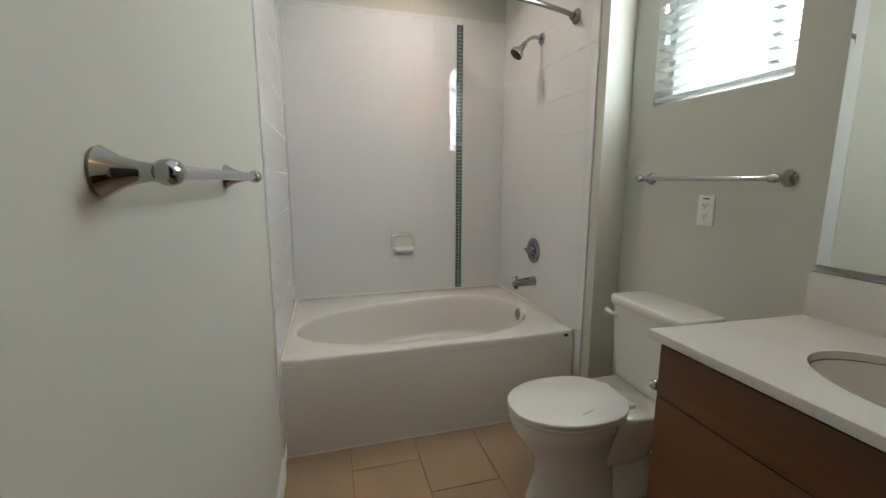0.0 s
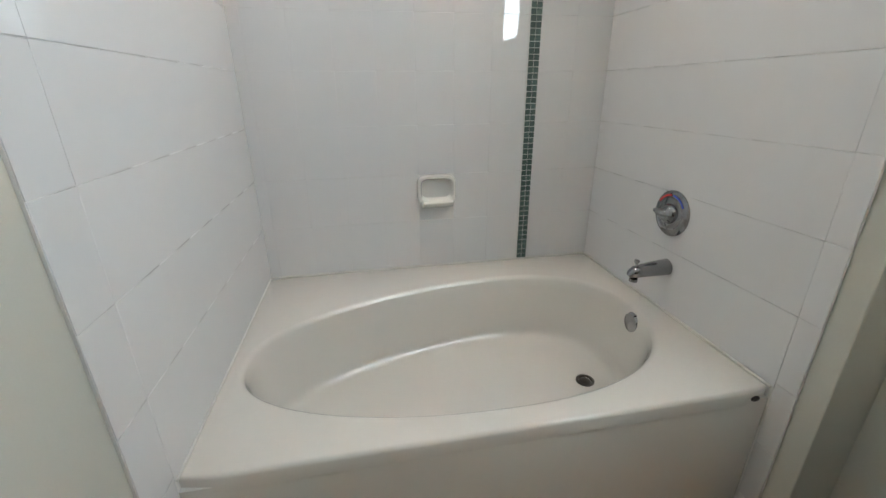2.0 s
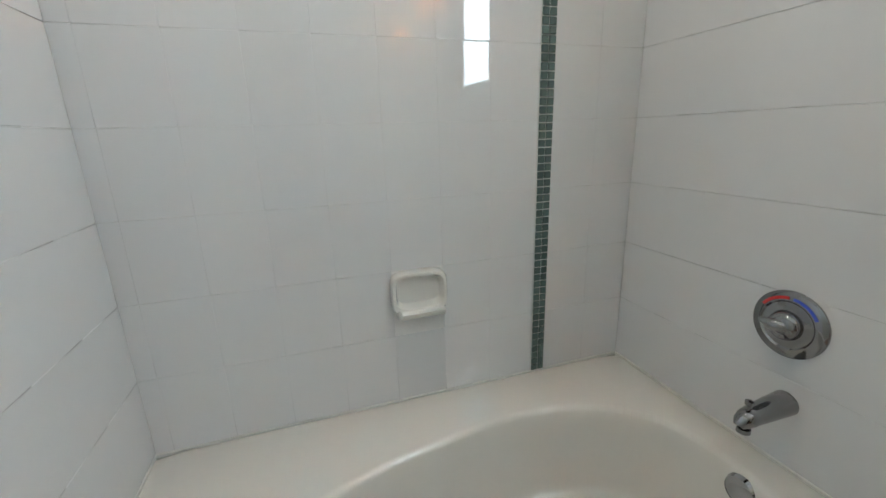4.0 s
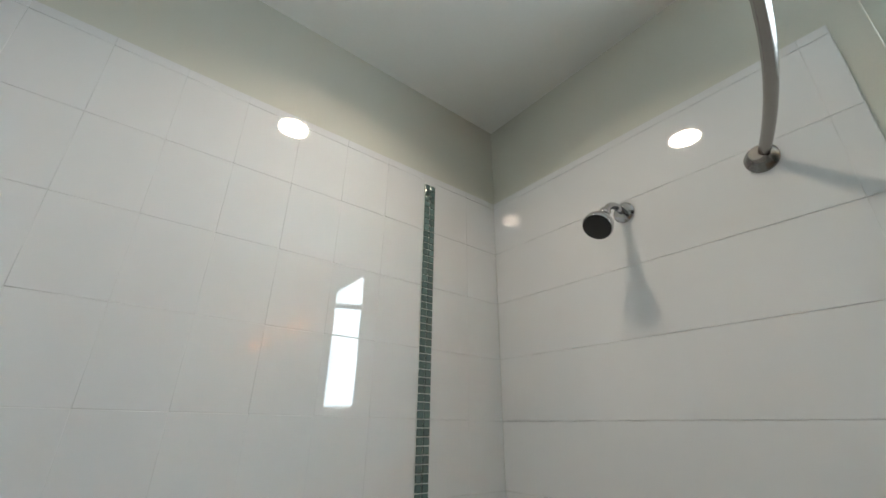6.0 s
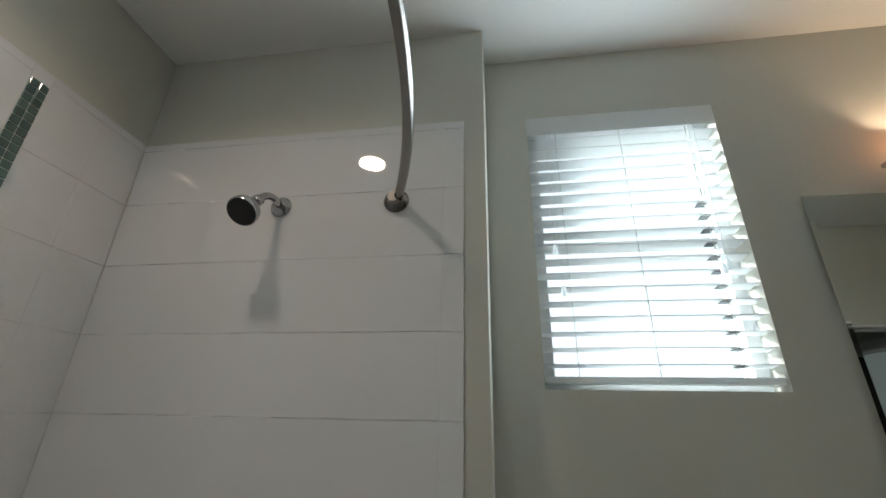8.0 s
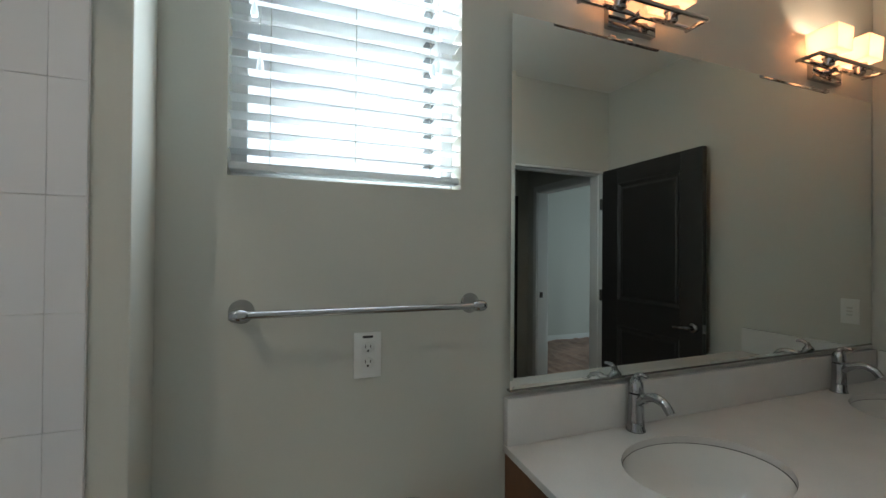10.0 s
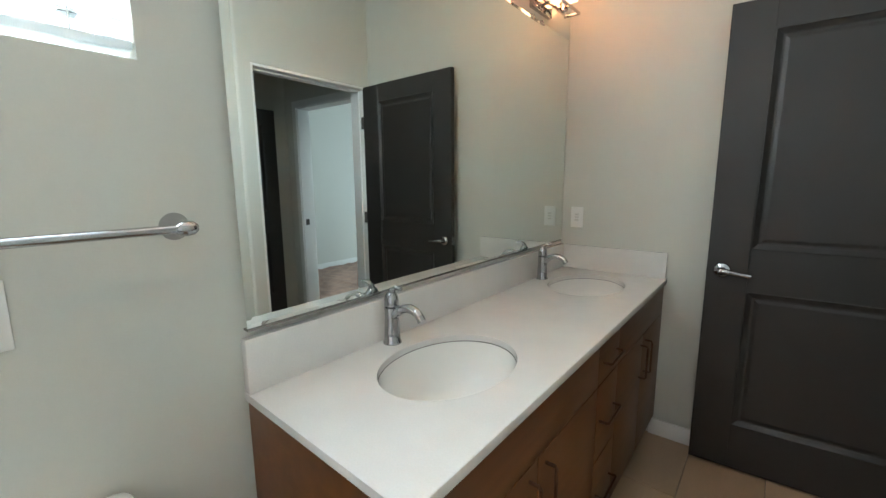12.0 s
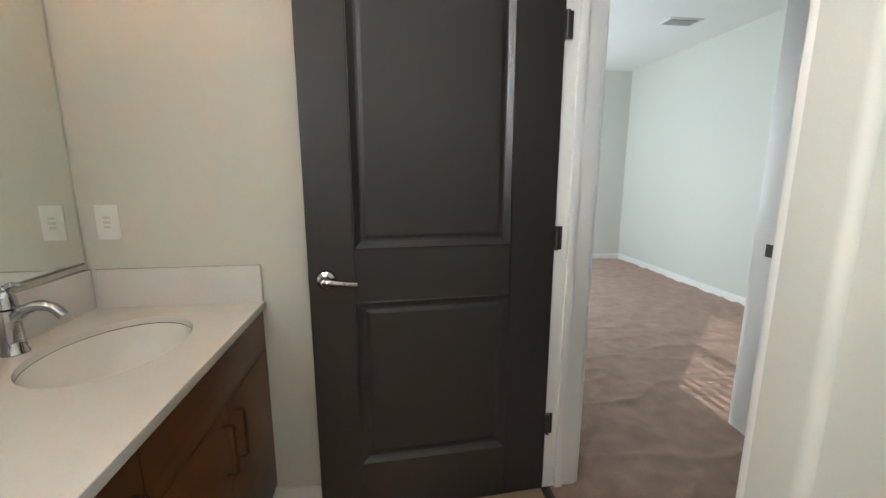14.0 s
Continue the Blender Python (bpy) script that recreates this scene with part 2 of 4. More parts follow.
# ---- structure ----
def wall_with_hole(axis, c0, c1, a0, a1, z0, z1, hole):
    """A wall slab from c0 to c1 across, a0 to a1 along, with one opening (h0, h1, hz0, hz1)."""
    bm = bmesh.new()
    h0, h1, hz0, hz1 = hole
    for p0, p1, q0, q1 in ((a0, h0, z0, z1), (h1, a1, z0, z1), (h0, h1, z0, hz0), (h0, h1, hz1, z1)):
        if p1 - p0 > 1e-4 and q1 - q0 > 1e-4:
            if axis == "x":
                bm_box(c0, c1, p0, p1, q0, q1, bm=bm)
            else:
                bm_box(p0, p1, c0, c1, q0, q1, bm=bm)
    return bm


structure("wall_north", bm_box(-WT, W + WT, YT + 0.008, YT + 0.15, 0, CEIL), M_WALL, "off-white painted wall behind the tub, above the tile")
structure("wall_wet", bm_box(XT + 0.008, W - 0.0005, JOG, YT + 0.007, 0, CEIL, 0.004, 2), M_WALL, "off-white furred-out wall at the tub's tap end")
structure("wall_east", wall_with_hole("x", W, W + 0.20, YS - 0.15, YT + 0.15, 0, CEIL, WIN), M_WALL, "off-white painted wall with a high window")
structure("wall_west", wall_with_hole("x", -WT, 0, YS - 0.001, YT + 0.007, 0, CEIL, (D0, D1, 0, DH)), M_WALL, "off-white painted wall with a doorway")
structure("wall_south", bm_box(0.0, W - 0.0005, YS - 0.15, YS, 0, CEIL), M_WALL, "off-white painted wall behind the open door")
structure("ceiling", bm_box(-WT, W + WT, YS - 0.15, YT + 0.15, CEIL, CEIL + 0.12), M_CEIL, "flat white painted ceiling")
floor_bath = structure("floor_bathroom", bm_box(-0.02, W, YS, 0.02, -0.10, -0.008), M_FGROUT, "tan tiled bathroom floor with dark joints")

# hall and the room beyond
structure("floor_carpet", bm_box(-3.05, -0.02, -7.30, -0.7, -0.12, -0.015), M_FGROUT, "subfloor under the carpet")
HX0, HY0 = -1.32, -2.975
structure("wall_hall_south", wall_with_hole("y", HY0 - WT, HY0, -2.99, -0.137, 0, CEIL, (-1.146, -0.215, 0, DH)), M_WALL, "off-white hall wall with a doorway to the bedroom")
structure("wall_hall_west", bm_box(HX0 - 0.12, HX0, HY0 + 0.001, -0.8, 0, CEIL), M_WALL, "off-white hall wall")
structure("wall_hall_north", bm_box(HX0, -WT - 0.001, -0.80, -0.68, 0, CEIL), M_WALL, "off-white hall end wall")
structure("ceiling_hall", bm_box(HX0, -WT - 0.001, HY0, -0.80, CEIL - 0.10, CEIL + 0.02), M_CEIL, "white hall ceiling")
structure("wall_bedroom_west", bm_box(-3.0, -2.86, -7.3, HY0 - WT - 0.001, 0, CEIL), M_WALL, "pale bedroom wall lit by daylight")
structure("wall_bedroom_south", bm_box(-2.86, 0.35, -7.3, -7.16, 0, CEIL), M_WALL, "pale bedroom end wall")
structure("wall_bedroom_east", bm_box(0.35, 0.50, -7.3, HY0 - WT - 0.001, 0, CEIL), M_WALL, "plain bedroom wall")
structure("wall_bedroom_north", bm_box(-0.137, 0.35, HY0 - WT, HY0 - 0.001, 0, CEIL), M_WALL, "bedroom wall beside the doorway")
structure("ceiling_bedroom", bm_box(-3.0, 0.5, -7.3, HY0 - WT, CEIL, CEIL + 0.1), M_CEIL, "white bedroom ceiling")
carpet = bmesh.new()
bmesh.ops.create_grid(carpet, x_segments=220, y_segments=400, size=0.5)
for v in carpet.verts:
    x, y = -2.88 + (v.co.x + 0.5) * 3.24, -7.18 + (v.co.y + 0.5) * 6.40
    v.co = Vector((x, y, 0.008 + 0.008 * noise.noise((x * 1.6, y * 7.5, 0)) + 0.006 * noise.noise((x * 8, y * 15, 3)) + 0.003 * noise.noise((x * 30, y * 34, 5)) + 0.015 * (1 - abs(noise.noise((x * 1.3 + y * 0.8, y * 4.2 - x * 0.7, 9)))) ** 9))
bmesh.ops.delete(carpet, geom=[v for v in carpet.verts if (v.co.y > -3.05 and v.co.x > -0.012) or v.co.x > 0.36], context="VERTS")
structure("carpet", carpet, M_CARPET, "brown-taupe cut pile carpet with vacuum tracks and creases", 60)

# baseboards
def baseboard(name, x0, x1, y0, y1):
    bm = bm_box(x0, x1, y0, y1, 0.0005, 0.088, 0.004, 2)
    return structure(name, bm, M_TRIM, "white painted baseboard", 40)


baseboard("baseboard_west", 0.0005, 0.014, D1 + 0.0885, -0.118)
baseboard("baseboard_doorway", 0.0205, 0.034, D1 + 0.002, D1 + 0.074)
baseboard("baseboard_south", 0.04, 1.103, YS + 0.0005, YS + 0.014)
baseboard("baseboard_east", W - 0.014, W - 0.0005, -0.955, JOG - 0.0145)
baseboard("baseboard_jog", XT + 0.010, W - 0.0005, JOG - 0.014, JOG - 0.0005)
baseboard("baseboard_bedroom", -2.8595, -2.846, -7.15, HY0 - WT - 0.01)
baseboard("baseboard_bedroom_end", -2.845, 0.34, -7.1595, -7.146)


# ---- tub ----
def rounded_rect(x0, x1, y0, y1, r, n, z):
    """n points round a rectangle, counted by angle from its middle."""
    pts = []
    cx, cy = (x0 + x1) / 2, (y0 + y1) / 2
    hx, hy = (x1 - x0) / 2, (y1 - y0) / 2
    for i in range(n):
        a = 2 * math.pi * i / n
        c, s = math.cos(a), math.sin(a)
        k = min(hx / abs(c) if abs(c) > 1e-6 else 1e9, hy / abs(s) if abs(s) > 1e-6 else 1e9)
        pts.append(Vector((cx + c * k, cy + s * k, z)))
    return pts


def basin_ring(grow, z, n):
    """The egg-shaped opening of the tub, wider towards the taps."""
    pts = []
    for i in range(n):
        a = 2 * math.pi * i / n
        c, s = math.cos(a), math.sin(a)
        c2 = math.copysign(abs(c) ** (0.92 if c < 0 else 0.84), c)
        x = 0.717 + (0.667 + grow) * c2
        f = (x - 0.05) / 1.34
        y = 0.392 + 0.098 * f + (0.292 + 0.138 * f + grow) * math.copysign(abs(s) ** 0.86, s)
        pts.append(Vector((x, y, z)))
    return pts


def build_tub():
    tub = thing("bathtub", "almond-white acrylic soaking tub with flat apron, set between tiled walls", "bathtub", (0.745, 0.0, 0))
    n = 96
    inv = Matrix.Translation((-0.745, 0, 0))
    x0, x1, y0, y1 = 0.004, 1.482, 0.0, 1.017
    rings = [rounded_rect(x0, x1, y0, y1, 0, n, TUB - 0.045), rounded_rect(x0, x1, y0, y1, 0, n, TUB - 0.010),
             rounded_rect(x0 + 0.003, x1 - 0.003, y0 + 0.004, y1 - 0.003, 0, n, TUB - 0.002), rounded_rect(x0 + 0.010, x1 - 0.010, y0 + 0.012, y1 - 0.01, 0, n, TUB)]
    prof = [(0.016, 0.0), (0.008, -0.0015), (0.001, -0.006), (-0.004, -0.016), (-0.010, -0.05), (-0.020, -0.12), (-0.032, -0.19), (-0.038, -0.228), (-0.041, -0.244), (-0.047, -0.256), (-0.056, -0.264), (-0.070, -0.269), (-0.12, -0.272), (-0.26, -0.276)]
    for g, dz in prof:
        rings.append(basin_ring(g, TUB + dz, n))
    bm = loft(rings, False, True)
    bmesh.ops.transform(bm, matrix=inv, verts=bm.verts)
    part("basin", bm, M_TUB, tub, smooth=50)
    apron = bm_box(0.005, 1.481, 0.0015, 0.03, 0.0, TUB - 0.03, 0.002)
    bmesh.ops.transform(apron, matrix=inv, verts=apron.verts)
    part("apron", apron, M_TUB, tub)
    over = lathe([(0, 0.016), (0.026, 0.015), (0.036, 0.011), (0.041, 0.0)], 32, "-x", (1.379 - 0.745, 0.452, 0.419))
    part("overflow_plate", over, M_CHROME, tub, "round chrome overflow plate")
    drain = lathe([(0.034, 0), (0.034, 0.004), (0.026, 0.006), (0.022, 0.0), (0.0, 0.010)], 28, "z", (1.205 - 0.745, 0.435, TUB - 0.2735))
    part("drain", drain, M_BROWN, tub, "dark metal drain")
    badge = lathe([(0, 0.003), (0.008, 0.003), (0.009, 0)], 20, "-y", (1.43 - 0.745, -0.0035, TUB - 0.021), sx=1.5)
    part("badge", badge, M_BROWN, tub, "small dark oval badge")
    return tub


build_tub()
caulk = bmesh.new()
for b in ((0.006, 1.484, 1.0135, 1.0195, TUB - 0.002, TUB + 0.006), (0.006, 0.011, 0.004, 1.0135, TUB - 0.002, TUB + 0.006), (1.478, 1.4848, 0.004, 1.0135, TUB - 0.002, TUB + 0.006), (0.006, 1.480, -0.0045, 0.001, 0.0005, 0.006)):
    bm_box(*b, 0.0018, 1, caulk)
structure("caulk_bead", caulk, M_CAULK, "white caulk round the tub")


def wall_fixture_base(parent, name, at, r=0.03, axis="-x", mat_=None, depth=0.012):
    return part(name, lathe([(r, 0), (r, depth * 0.35), (r * 0.86, depth * 0.8), (r * 0.5, depth)], 28, axis, at), mat_ or M_CHROME, parent)


def build_shower():
    sh = thing("shower", "chrome shower head with black face on a bent arm", "shower head", (XT, 0.482, 2.078))
    wall_fixture_base(sh, "flange", (-0.002, 0, 0), 0.032)
    arm = smooth_line([(-0.004, 0, 0), (-0.045, 0, 0.006), (-0.082, 0, -0.006), (-0.112, 0, -0.034)])
    part("arm", tube(arm, 0.0105), M_CHROME, sh)
    nut = lathe([(0.013, 0), (0.017, 0.006), (0.017, 0.022), (0.013, 0.028)], 12)
    head = lathe([(0.013, 0), (0.018, 0.014), (0.026, 0.034), (0.042, 0.056), (0.044, 0.074), (0.042, 0.078)], 32)
    face = lathe([(0.040, 0), (0.040, 0.003), (0.030, 0.006), (0, 0.007)], 32)
    m = Matrix.Translation((-0.108, 0, -0.030)) @ pose(0, 0, 0, 0, 220, 0) @ Matrix.Scale(0.92, 4)
    for nm, bm, dz, mt in (("nut", nut, 0, M_CHROME), ("head", head, 0.022, M_CHROME), ("face", face, 0.098, M_BLACK)):
        bmesh.ops.transform(bm, matrix=m @ Matrix.Translation((0, 0, dz)), verts=bm.verts)
        part(nm, bm, mt, sh)
    return sh


build_shower()


def build_valve():
    v = thing("shower_valve", "round chrome shower valve with lever and red and blue marks", "shower valve", (XT, 0.486, 0.825))
    part("plate", lathe([(0.080, 0), (0.080, 0.004), (0.074, 0.010), (0.058, 0.013), (0.054, 0.010), (0.03, 0.014)], 44, "-x", (-0.001, 0, 0)), M_CHROME_DIMMED, v)
    part("hub", lathe([(0.036, 0), (0.033, 0.012), (0.028, 0.020), (0.018, 0.027), (0, 0.029)], 32, "-x", (-0.012, 0, 0)), M_CHROME_DIMMED, v)
    part("lever", tube([(-0.026, -0.002, -0.002), (-0.036, 0.004, 0.0), (-0.043, 0.016, 0.003), (-0.047, 0.034, 0.007), (-0.047, 0.038, 0.008)], [0.021, 0.018, 0.013, 0.007, 0.004], 18), M_CHROME_DIMMED, v)
    for nm, a0, a1, mt in (("red_mark", 30, 86, M_RED), ("blue_mark", 94, 150, M_BLUE)):
        bm = bmesh.new()
        vs = []
        for k in range(13):
            a = radians(a0 + (a1 - a0) * k / 12)
            vs.append([bm.verts.new((-0.0142, r * math.cos(a), r * math.sin(a))) for r in (0.061, 0.068)])
        for p, q in zip(vs, vs[1:]):
            bm.faces.new((p[0], p[1], q[1], q[0]))
        part(nm, bm, mt, v)
    return v


build_valve()


def build_spout():
    s = thing("tub_spout", "chrome tub spout with diverter knob", "tub spout", (XT, 0.460, 0.630))
    pts = [(-0.001, 0, 0.004), (-0.004, 0, 0.004), (-0.06, 0, 0.001), (-0.112, 0, -0.003), (-0.128, 0, -0.006), (-0.142, 0, -0.012), (-0.150, 0, -0.020)]
    body = tube(pts, [0.026, 0.030, 0.027, 0.0235, 0.0225, 0.018, 0.011], 26)
    for vert in body.verts:
        if vert.co.x < -0.10:
            vert.co.z = max(vert.co.z, -0.031)
    part("body", body, M_CHROME_DIMMED, s, smooth=50)
    part("outlet", lathe([(0.014, -0.030), (0.015, -0.040), (0.012, -0.040), (0.011, -0.030)], 20, "z", (-0.130, 0, 0)), M_CHROME_DIMMED, s)
    part("diverter", lathe([(0.004, 0), (0.004, 0.018), (0.009, 0.022), (0.009, 0.030), (0, 0.033)], 16, "z", (-0.128, 0, 0.010)), M_CHROME_DIMMED, s)
    return s


build_spout()


def build_soap_dish():
    d = thing("soap_dish", "white glazed ceramic soap dish set in the tile", "soap dish", (0.7425, YT, 0.830))
    w, h = 0.084, 0.066
    n = 48
    def rr(hw, z0, z1, y):
        out = []
        for i in range(n):
            a = 2 * math.pi * i / n
            c, s = math.cos(a), math.sin(a)
            out.append(Vector((hw * math.copysign(abs(c) ** 0.45, c), y, (z0 + z1) / 2 + (z1 - z0) / 2 * math.copysign(abs(s) ** 0.45, s))))
        return out
    rings = [rr(w, -h, h, 0.0), rr(w, -h, h, -0.022), rr(w - 0.004, -h + 0.004, h - 0.004, -0.030), rr(w - 0.012, -h + 0.020, h - 0.014, -0.030), rr(w - 0.016, -h + 0.024, h - 0.018, -0.020), rr(w - 0.020, -h + 0.03, h - 0.024, -0.004)]
    part("frame", loft(rings, False, True), M_PORC, d, smooth=50)
    bm = bmesh.new()
    prof = [(-0.004, -0.074), (-0.036, -0.072), (-0.060, -0.062), (-0.066, -0.046), (-0.060, -0.038), (-0.052, -0.044), (-0.026, -0.054), (-0.004, -0.054)]
    left = []
    for x, k in ((-0.070, 0.75), (-0.064, 1.0), (0.064, 1.0), (0.070, 0.75)):
        ring = [bm.verts.new((x, y * k, z)) for y, z in prof]
        if left:
            for i in range(len(prof)):
                j = (i + 1) % len(prof)
                bm.faces.new((left[i], left[j], ring[j], ring[i]))
        else:
            bm.faces.new(ring)
        left = ring
    bm.faces.new(left)
    part("tray", bm, M_PORC, d, smooth=50)
    return d


build_soap_dish()


def build_shower_rod():
    r = thing("shower_curtain_rod", "curved satin nickel shower curtain rod with wall flanges", "curtain rod", (XT, 0.133, 2.078))
    pts = []
    half = 0.7395
    for k in range(33):
        x = -2 * half * k / 32
        bow = 0.155 * (1 - ((x + half) / half) ** 2)
        pts.append((x, -bow, 0.0))
    part("rod", tube(pts, 0.0125, 18), M_NICKEL, r)
    for x, ax in ((-0.001, "-x"), (-2 * half + 0.001, "x")):
        part("flange", lathe([(0.036, 0), (0.036, 0.006), (0.030, 0.014), (0.020, 0.022), (0.017, 0.036)], 28, ax, (x, 0, 0)), M_NICKEL, r)
    return r


build_shower_rod()


def build_towel_bar(name, at, length, side, label):
    """A bar along y on a wall whose face looks along side (+1: +x, -1: -x)."""
    t = thing(name, label, "towel bar", at)
    ax = "x" if side > 0 else "-x"
    for y in (0.0, -length):
        part("post", lathe([(0.027, 0), (0.028, 0.004), (0.024, 0.010), (0.017, 0.022), (0.012, 0.038), (0.010, 0.050), (0.012, 0.056)], 28, ax, (0, y, 0)), M_CHROME, t)
        part("finial", lathe([(0.0, -0.021), (0.009, -0.019), (0.014, -0.012), (0.0155, 0), (0.014, 0.012), (0.009, 0.019), (0.0, 0.021)], 20, "y", (side * 0.066, y, 0)), M_CHROME, t)
    part("bar", tube([(side * 0.066, -0.004, 0), (side * 0.066, -length + 0.004, 0)], 0.0085, 18), M_CHROME, t)
    return t


build_towel_bar("towel_bar", (W, -0.290, 1.272), 0.575, -1, "chrome towel bar on the wall between the window and the toilet")
build_towel_bar("towel_bar", (0.0, -0.735, 1.272), 0.575, 1, "chrome towel bar on the long plain wall opposite the toilet")


# ---- toilet ----
def oval(cx, cy, rx_front, rx_back, ry, z, n=48, p=0.95, square_back=False):
    out = []
    for i in range(n):
        a = 2 * math.pi * i / n
        c, s = math.cos(a), math.sin(a)
        rx = rx_front if c < 0 else rx_back
        if square_back and c > 0:
            out.append(Vector((cx + rx * c ** 0.42, cy + ry * math.copysign(abs(s) ** 0.62, s) * (1 - 0.36 * c), z)))
            continue
        out.append(Vector((cx + rx * math.copysign(abs(c) ** p, c), cy + ry * math.copysign(abs(s) ** p, s), z)))
    return out


def build_toilet():
    t = thing("toilet", "white two-piece toilet with closed lid, between tub and vanity", "toilet", (1.12, -0.528, 0))
    # x runs towards the wall at 0.52
    rings = [oval(0.03, 0, 0.20, 0.22, 0.115, 0.0), oval(0.03, 0, 0.19, 0.21, 0.108, 0.03), oval(0.03, 0, 0.165, 0.21, 0.098, 0.12),
             oval(0.015, 0, 0.165, 0.22, 0.105, 0.20), oval(0.0, 0, 0.205, 0.20, 0.135, 0.27), oval(-0.005, 0, 0.235, 0.20, 0.165, 0.33), oval(-0.005, 0, 0.245, 0.20, 0.178, 0.368), oval(-0.005, 0, 0.243, 0.20, 0.176, 0.385)]
    part("bowl", loft(rings), M_PORC, t, smooth=60)
    back = loft([oval(0.22, 0, 0.20, 0.14, 0.095, 0.16, p=0.7), oval(0.24, 0, 0.20, 0.15, 0.11, 0.26, p=0.6), oval(0.28, 0, 0.20, 0.16, 0.15, 0.34, p=0.5), oval(0.29, 0, 0.18, 0.16, 0.17, 0.385, p=0.5), oval(0.29, 0, 0.175, 0.155, 0.165, 0.392, p=0.5)])
    part("deck", back, M_PORC, t, smooth=60)
    part("trapway", loft([oval(0.26, 0, 0.16, 0.14, 0.105, 0.0, p=0.8), oval(0.26, 0, 0.15, 0.13, 0.095, 0.10, p=0.8), oval(0.24, 0, 0.16, 0.12, 0.09, 0.2, p=0.8)]), M_PORC, t, smooth=60)
    def dish(z0, z1, grow, rnd):
        c = (-0.005, 0)
        r = [oval(c[0], 0, 0.240 + grow - rnd, 0.217, 0.174 + grow - rnd, z0, square_back=True), oval(c[0], 0, 0.240 + grow, 0.222, 0.174 + grow, z0 + rnd, square_back=True), oval(c[0], 0, 0.240 + grow, 0.222, 0.174 + grow, z1 - rnd, square_back=True), oval(c[0], 0, 0.240 + grow - rnd, 0.217, 0.174 + grow - rnd, z1, square_back=True)]
        return loft(r)
    part("seat", dish(0.386, 0.400, 0.005, 0.004), M_SEAT, t, smooth=50)
    part("lid", dish(0.404, 0.419, 0.007, 0.003), M_SEAT, t, smooth=50)
    scuff = tube([(-0.02, -0.115, 0.4193), (0.02, -0.105, 0.4193), (0.045, -0.092, 0.4193)], [0.0012, 0.0022, 0.0010], 8)
    part("scuff", scuff, M_CAULK_DARK, t, "thin grey scuff on the lid")
    for y in (-0.075, 0.075):
        part("hinge", bm_box(0.205, 0.232, y - 0.020, y + 0.020, 0.386, 0.408, 0.005), M_SEAT, t)
    # tank
    def tank_ring(hx0, hx1, hy, z, p=0.22):
        out = []
        for i in range(48):
            a = 2 * math.pi * i / 48
            c, s = math.cos(a), math.sin(a)
            rx = hx1 if c > 0 else hx0
            out.append(Vector((0.405 + rx * math.copysign(abs(c) ** p, c), hy * math.copysign(abs(s) ** p, s), z)))
        return out
    part("tank", loft([tank_ring(0.065, 0.095, 0.165, 0.394), tank_ring(0.075, 0.103, 0.175, 0.42), tank_ring(0.088, 0.108, 0.188, 0.60), tank_ring(0.092, 0.110, 0.193, 0.728)]), M_PORC, t, smooth=50)
    part("tank_lid", loft([tank_ring(0.098, 0.111, 0.201, 0.728), tank_ring(0.101, 0.112, 0.205, 0.732), tank_ring(0.102, 0.112, 0.206, 0.759), tank_ring(0.100, 0.111, 0.204, 0.765), tank_ring(0.095, 0.108, 0.199, 0.769), tank_ring(0.085, 0.100, 0.188, 0.7705)]), M_PORC, t, smooth=50)
    part("flush_lever", tube(smooth_line([(0.318, 0.150, 0.690), (0.298, 0.152, 0.690), (0.292, 0.165, 0.693), (0.288, 0.190, 0.702)]), [0.012] * 9 + [0.010] * 16, 12), M_SEAT, t, "white plastic flush lever")
    part("lever_boss", lathe([(0.017, 0), (0.017, 0.008), (0.010, 0.012)], 20, "-x", (0.320, 0.150, 0.690)), M_SEAT, t)
    for y in (-0.105, 0.105):
        part("bolt_cap", lathe([(0.012, 0), (0.011, 0.010), (0.006, 0.015), (0, 0.016)], 16, "z", (0.10, y, 0.022)), M_SEAT, t)
    return t


build_toilet()

# ---- vanity ----
CX0, CY0, CY1 = 1.074, -0.963, YS + 0.003


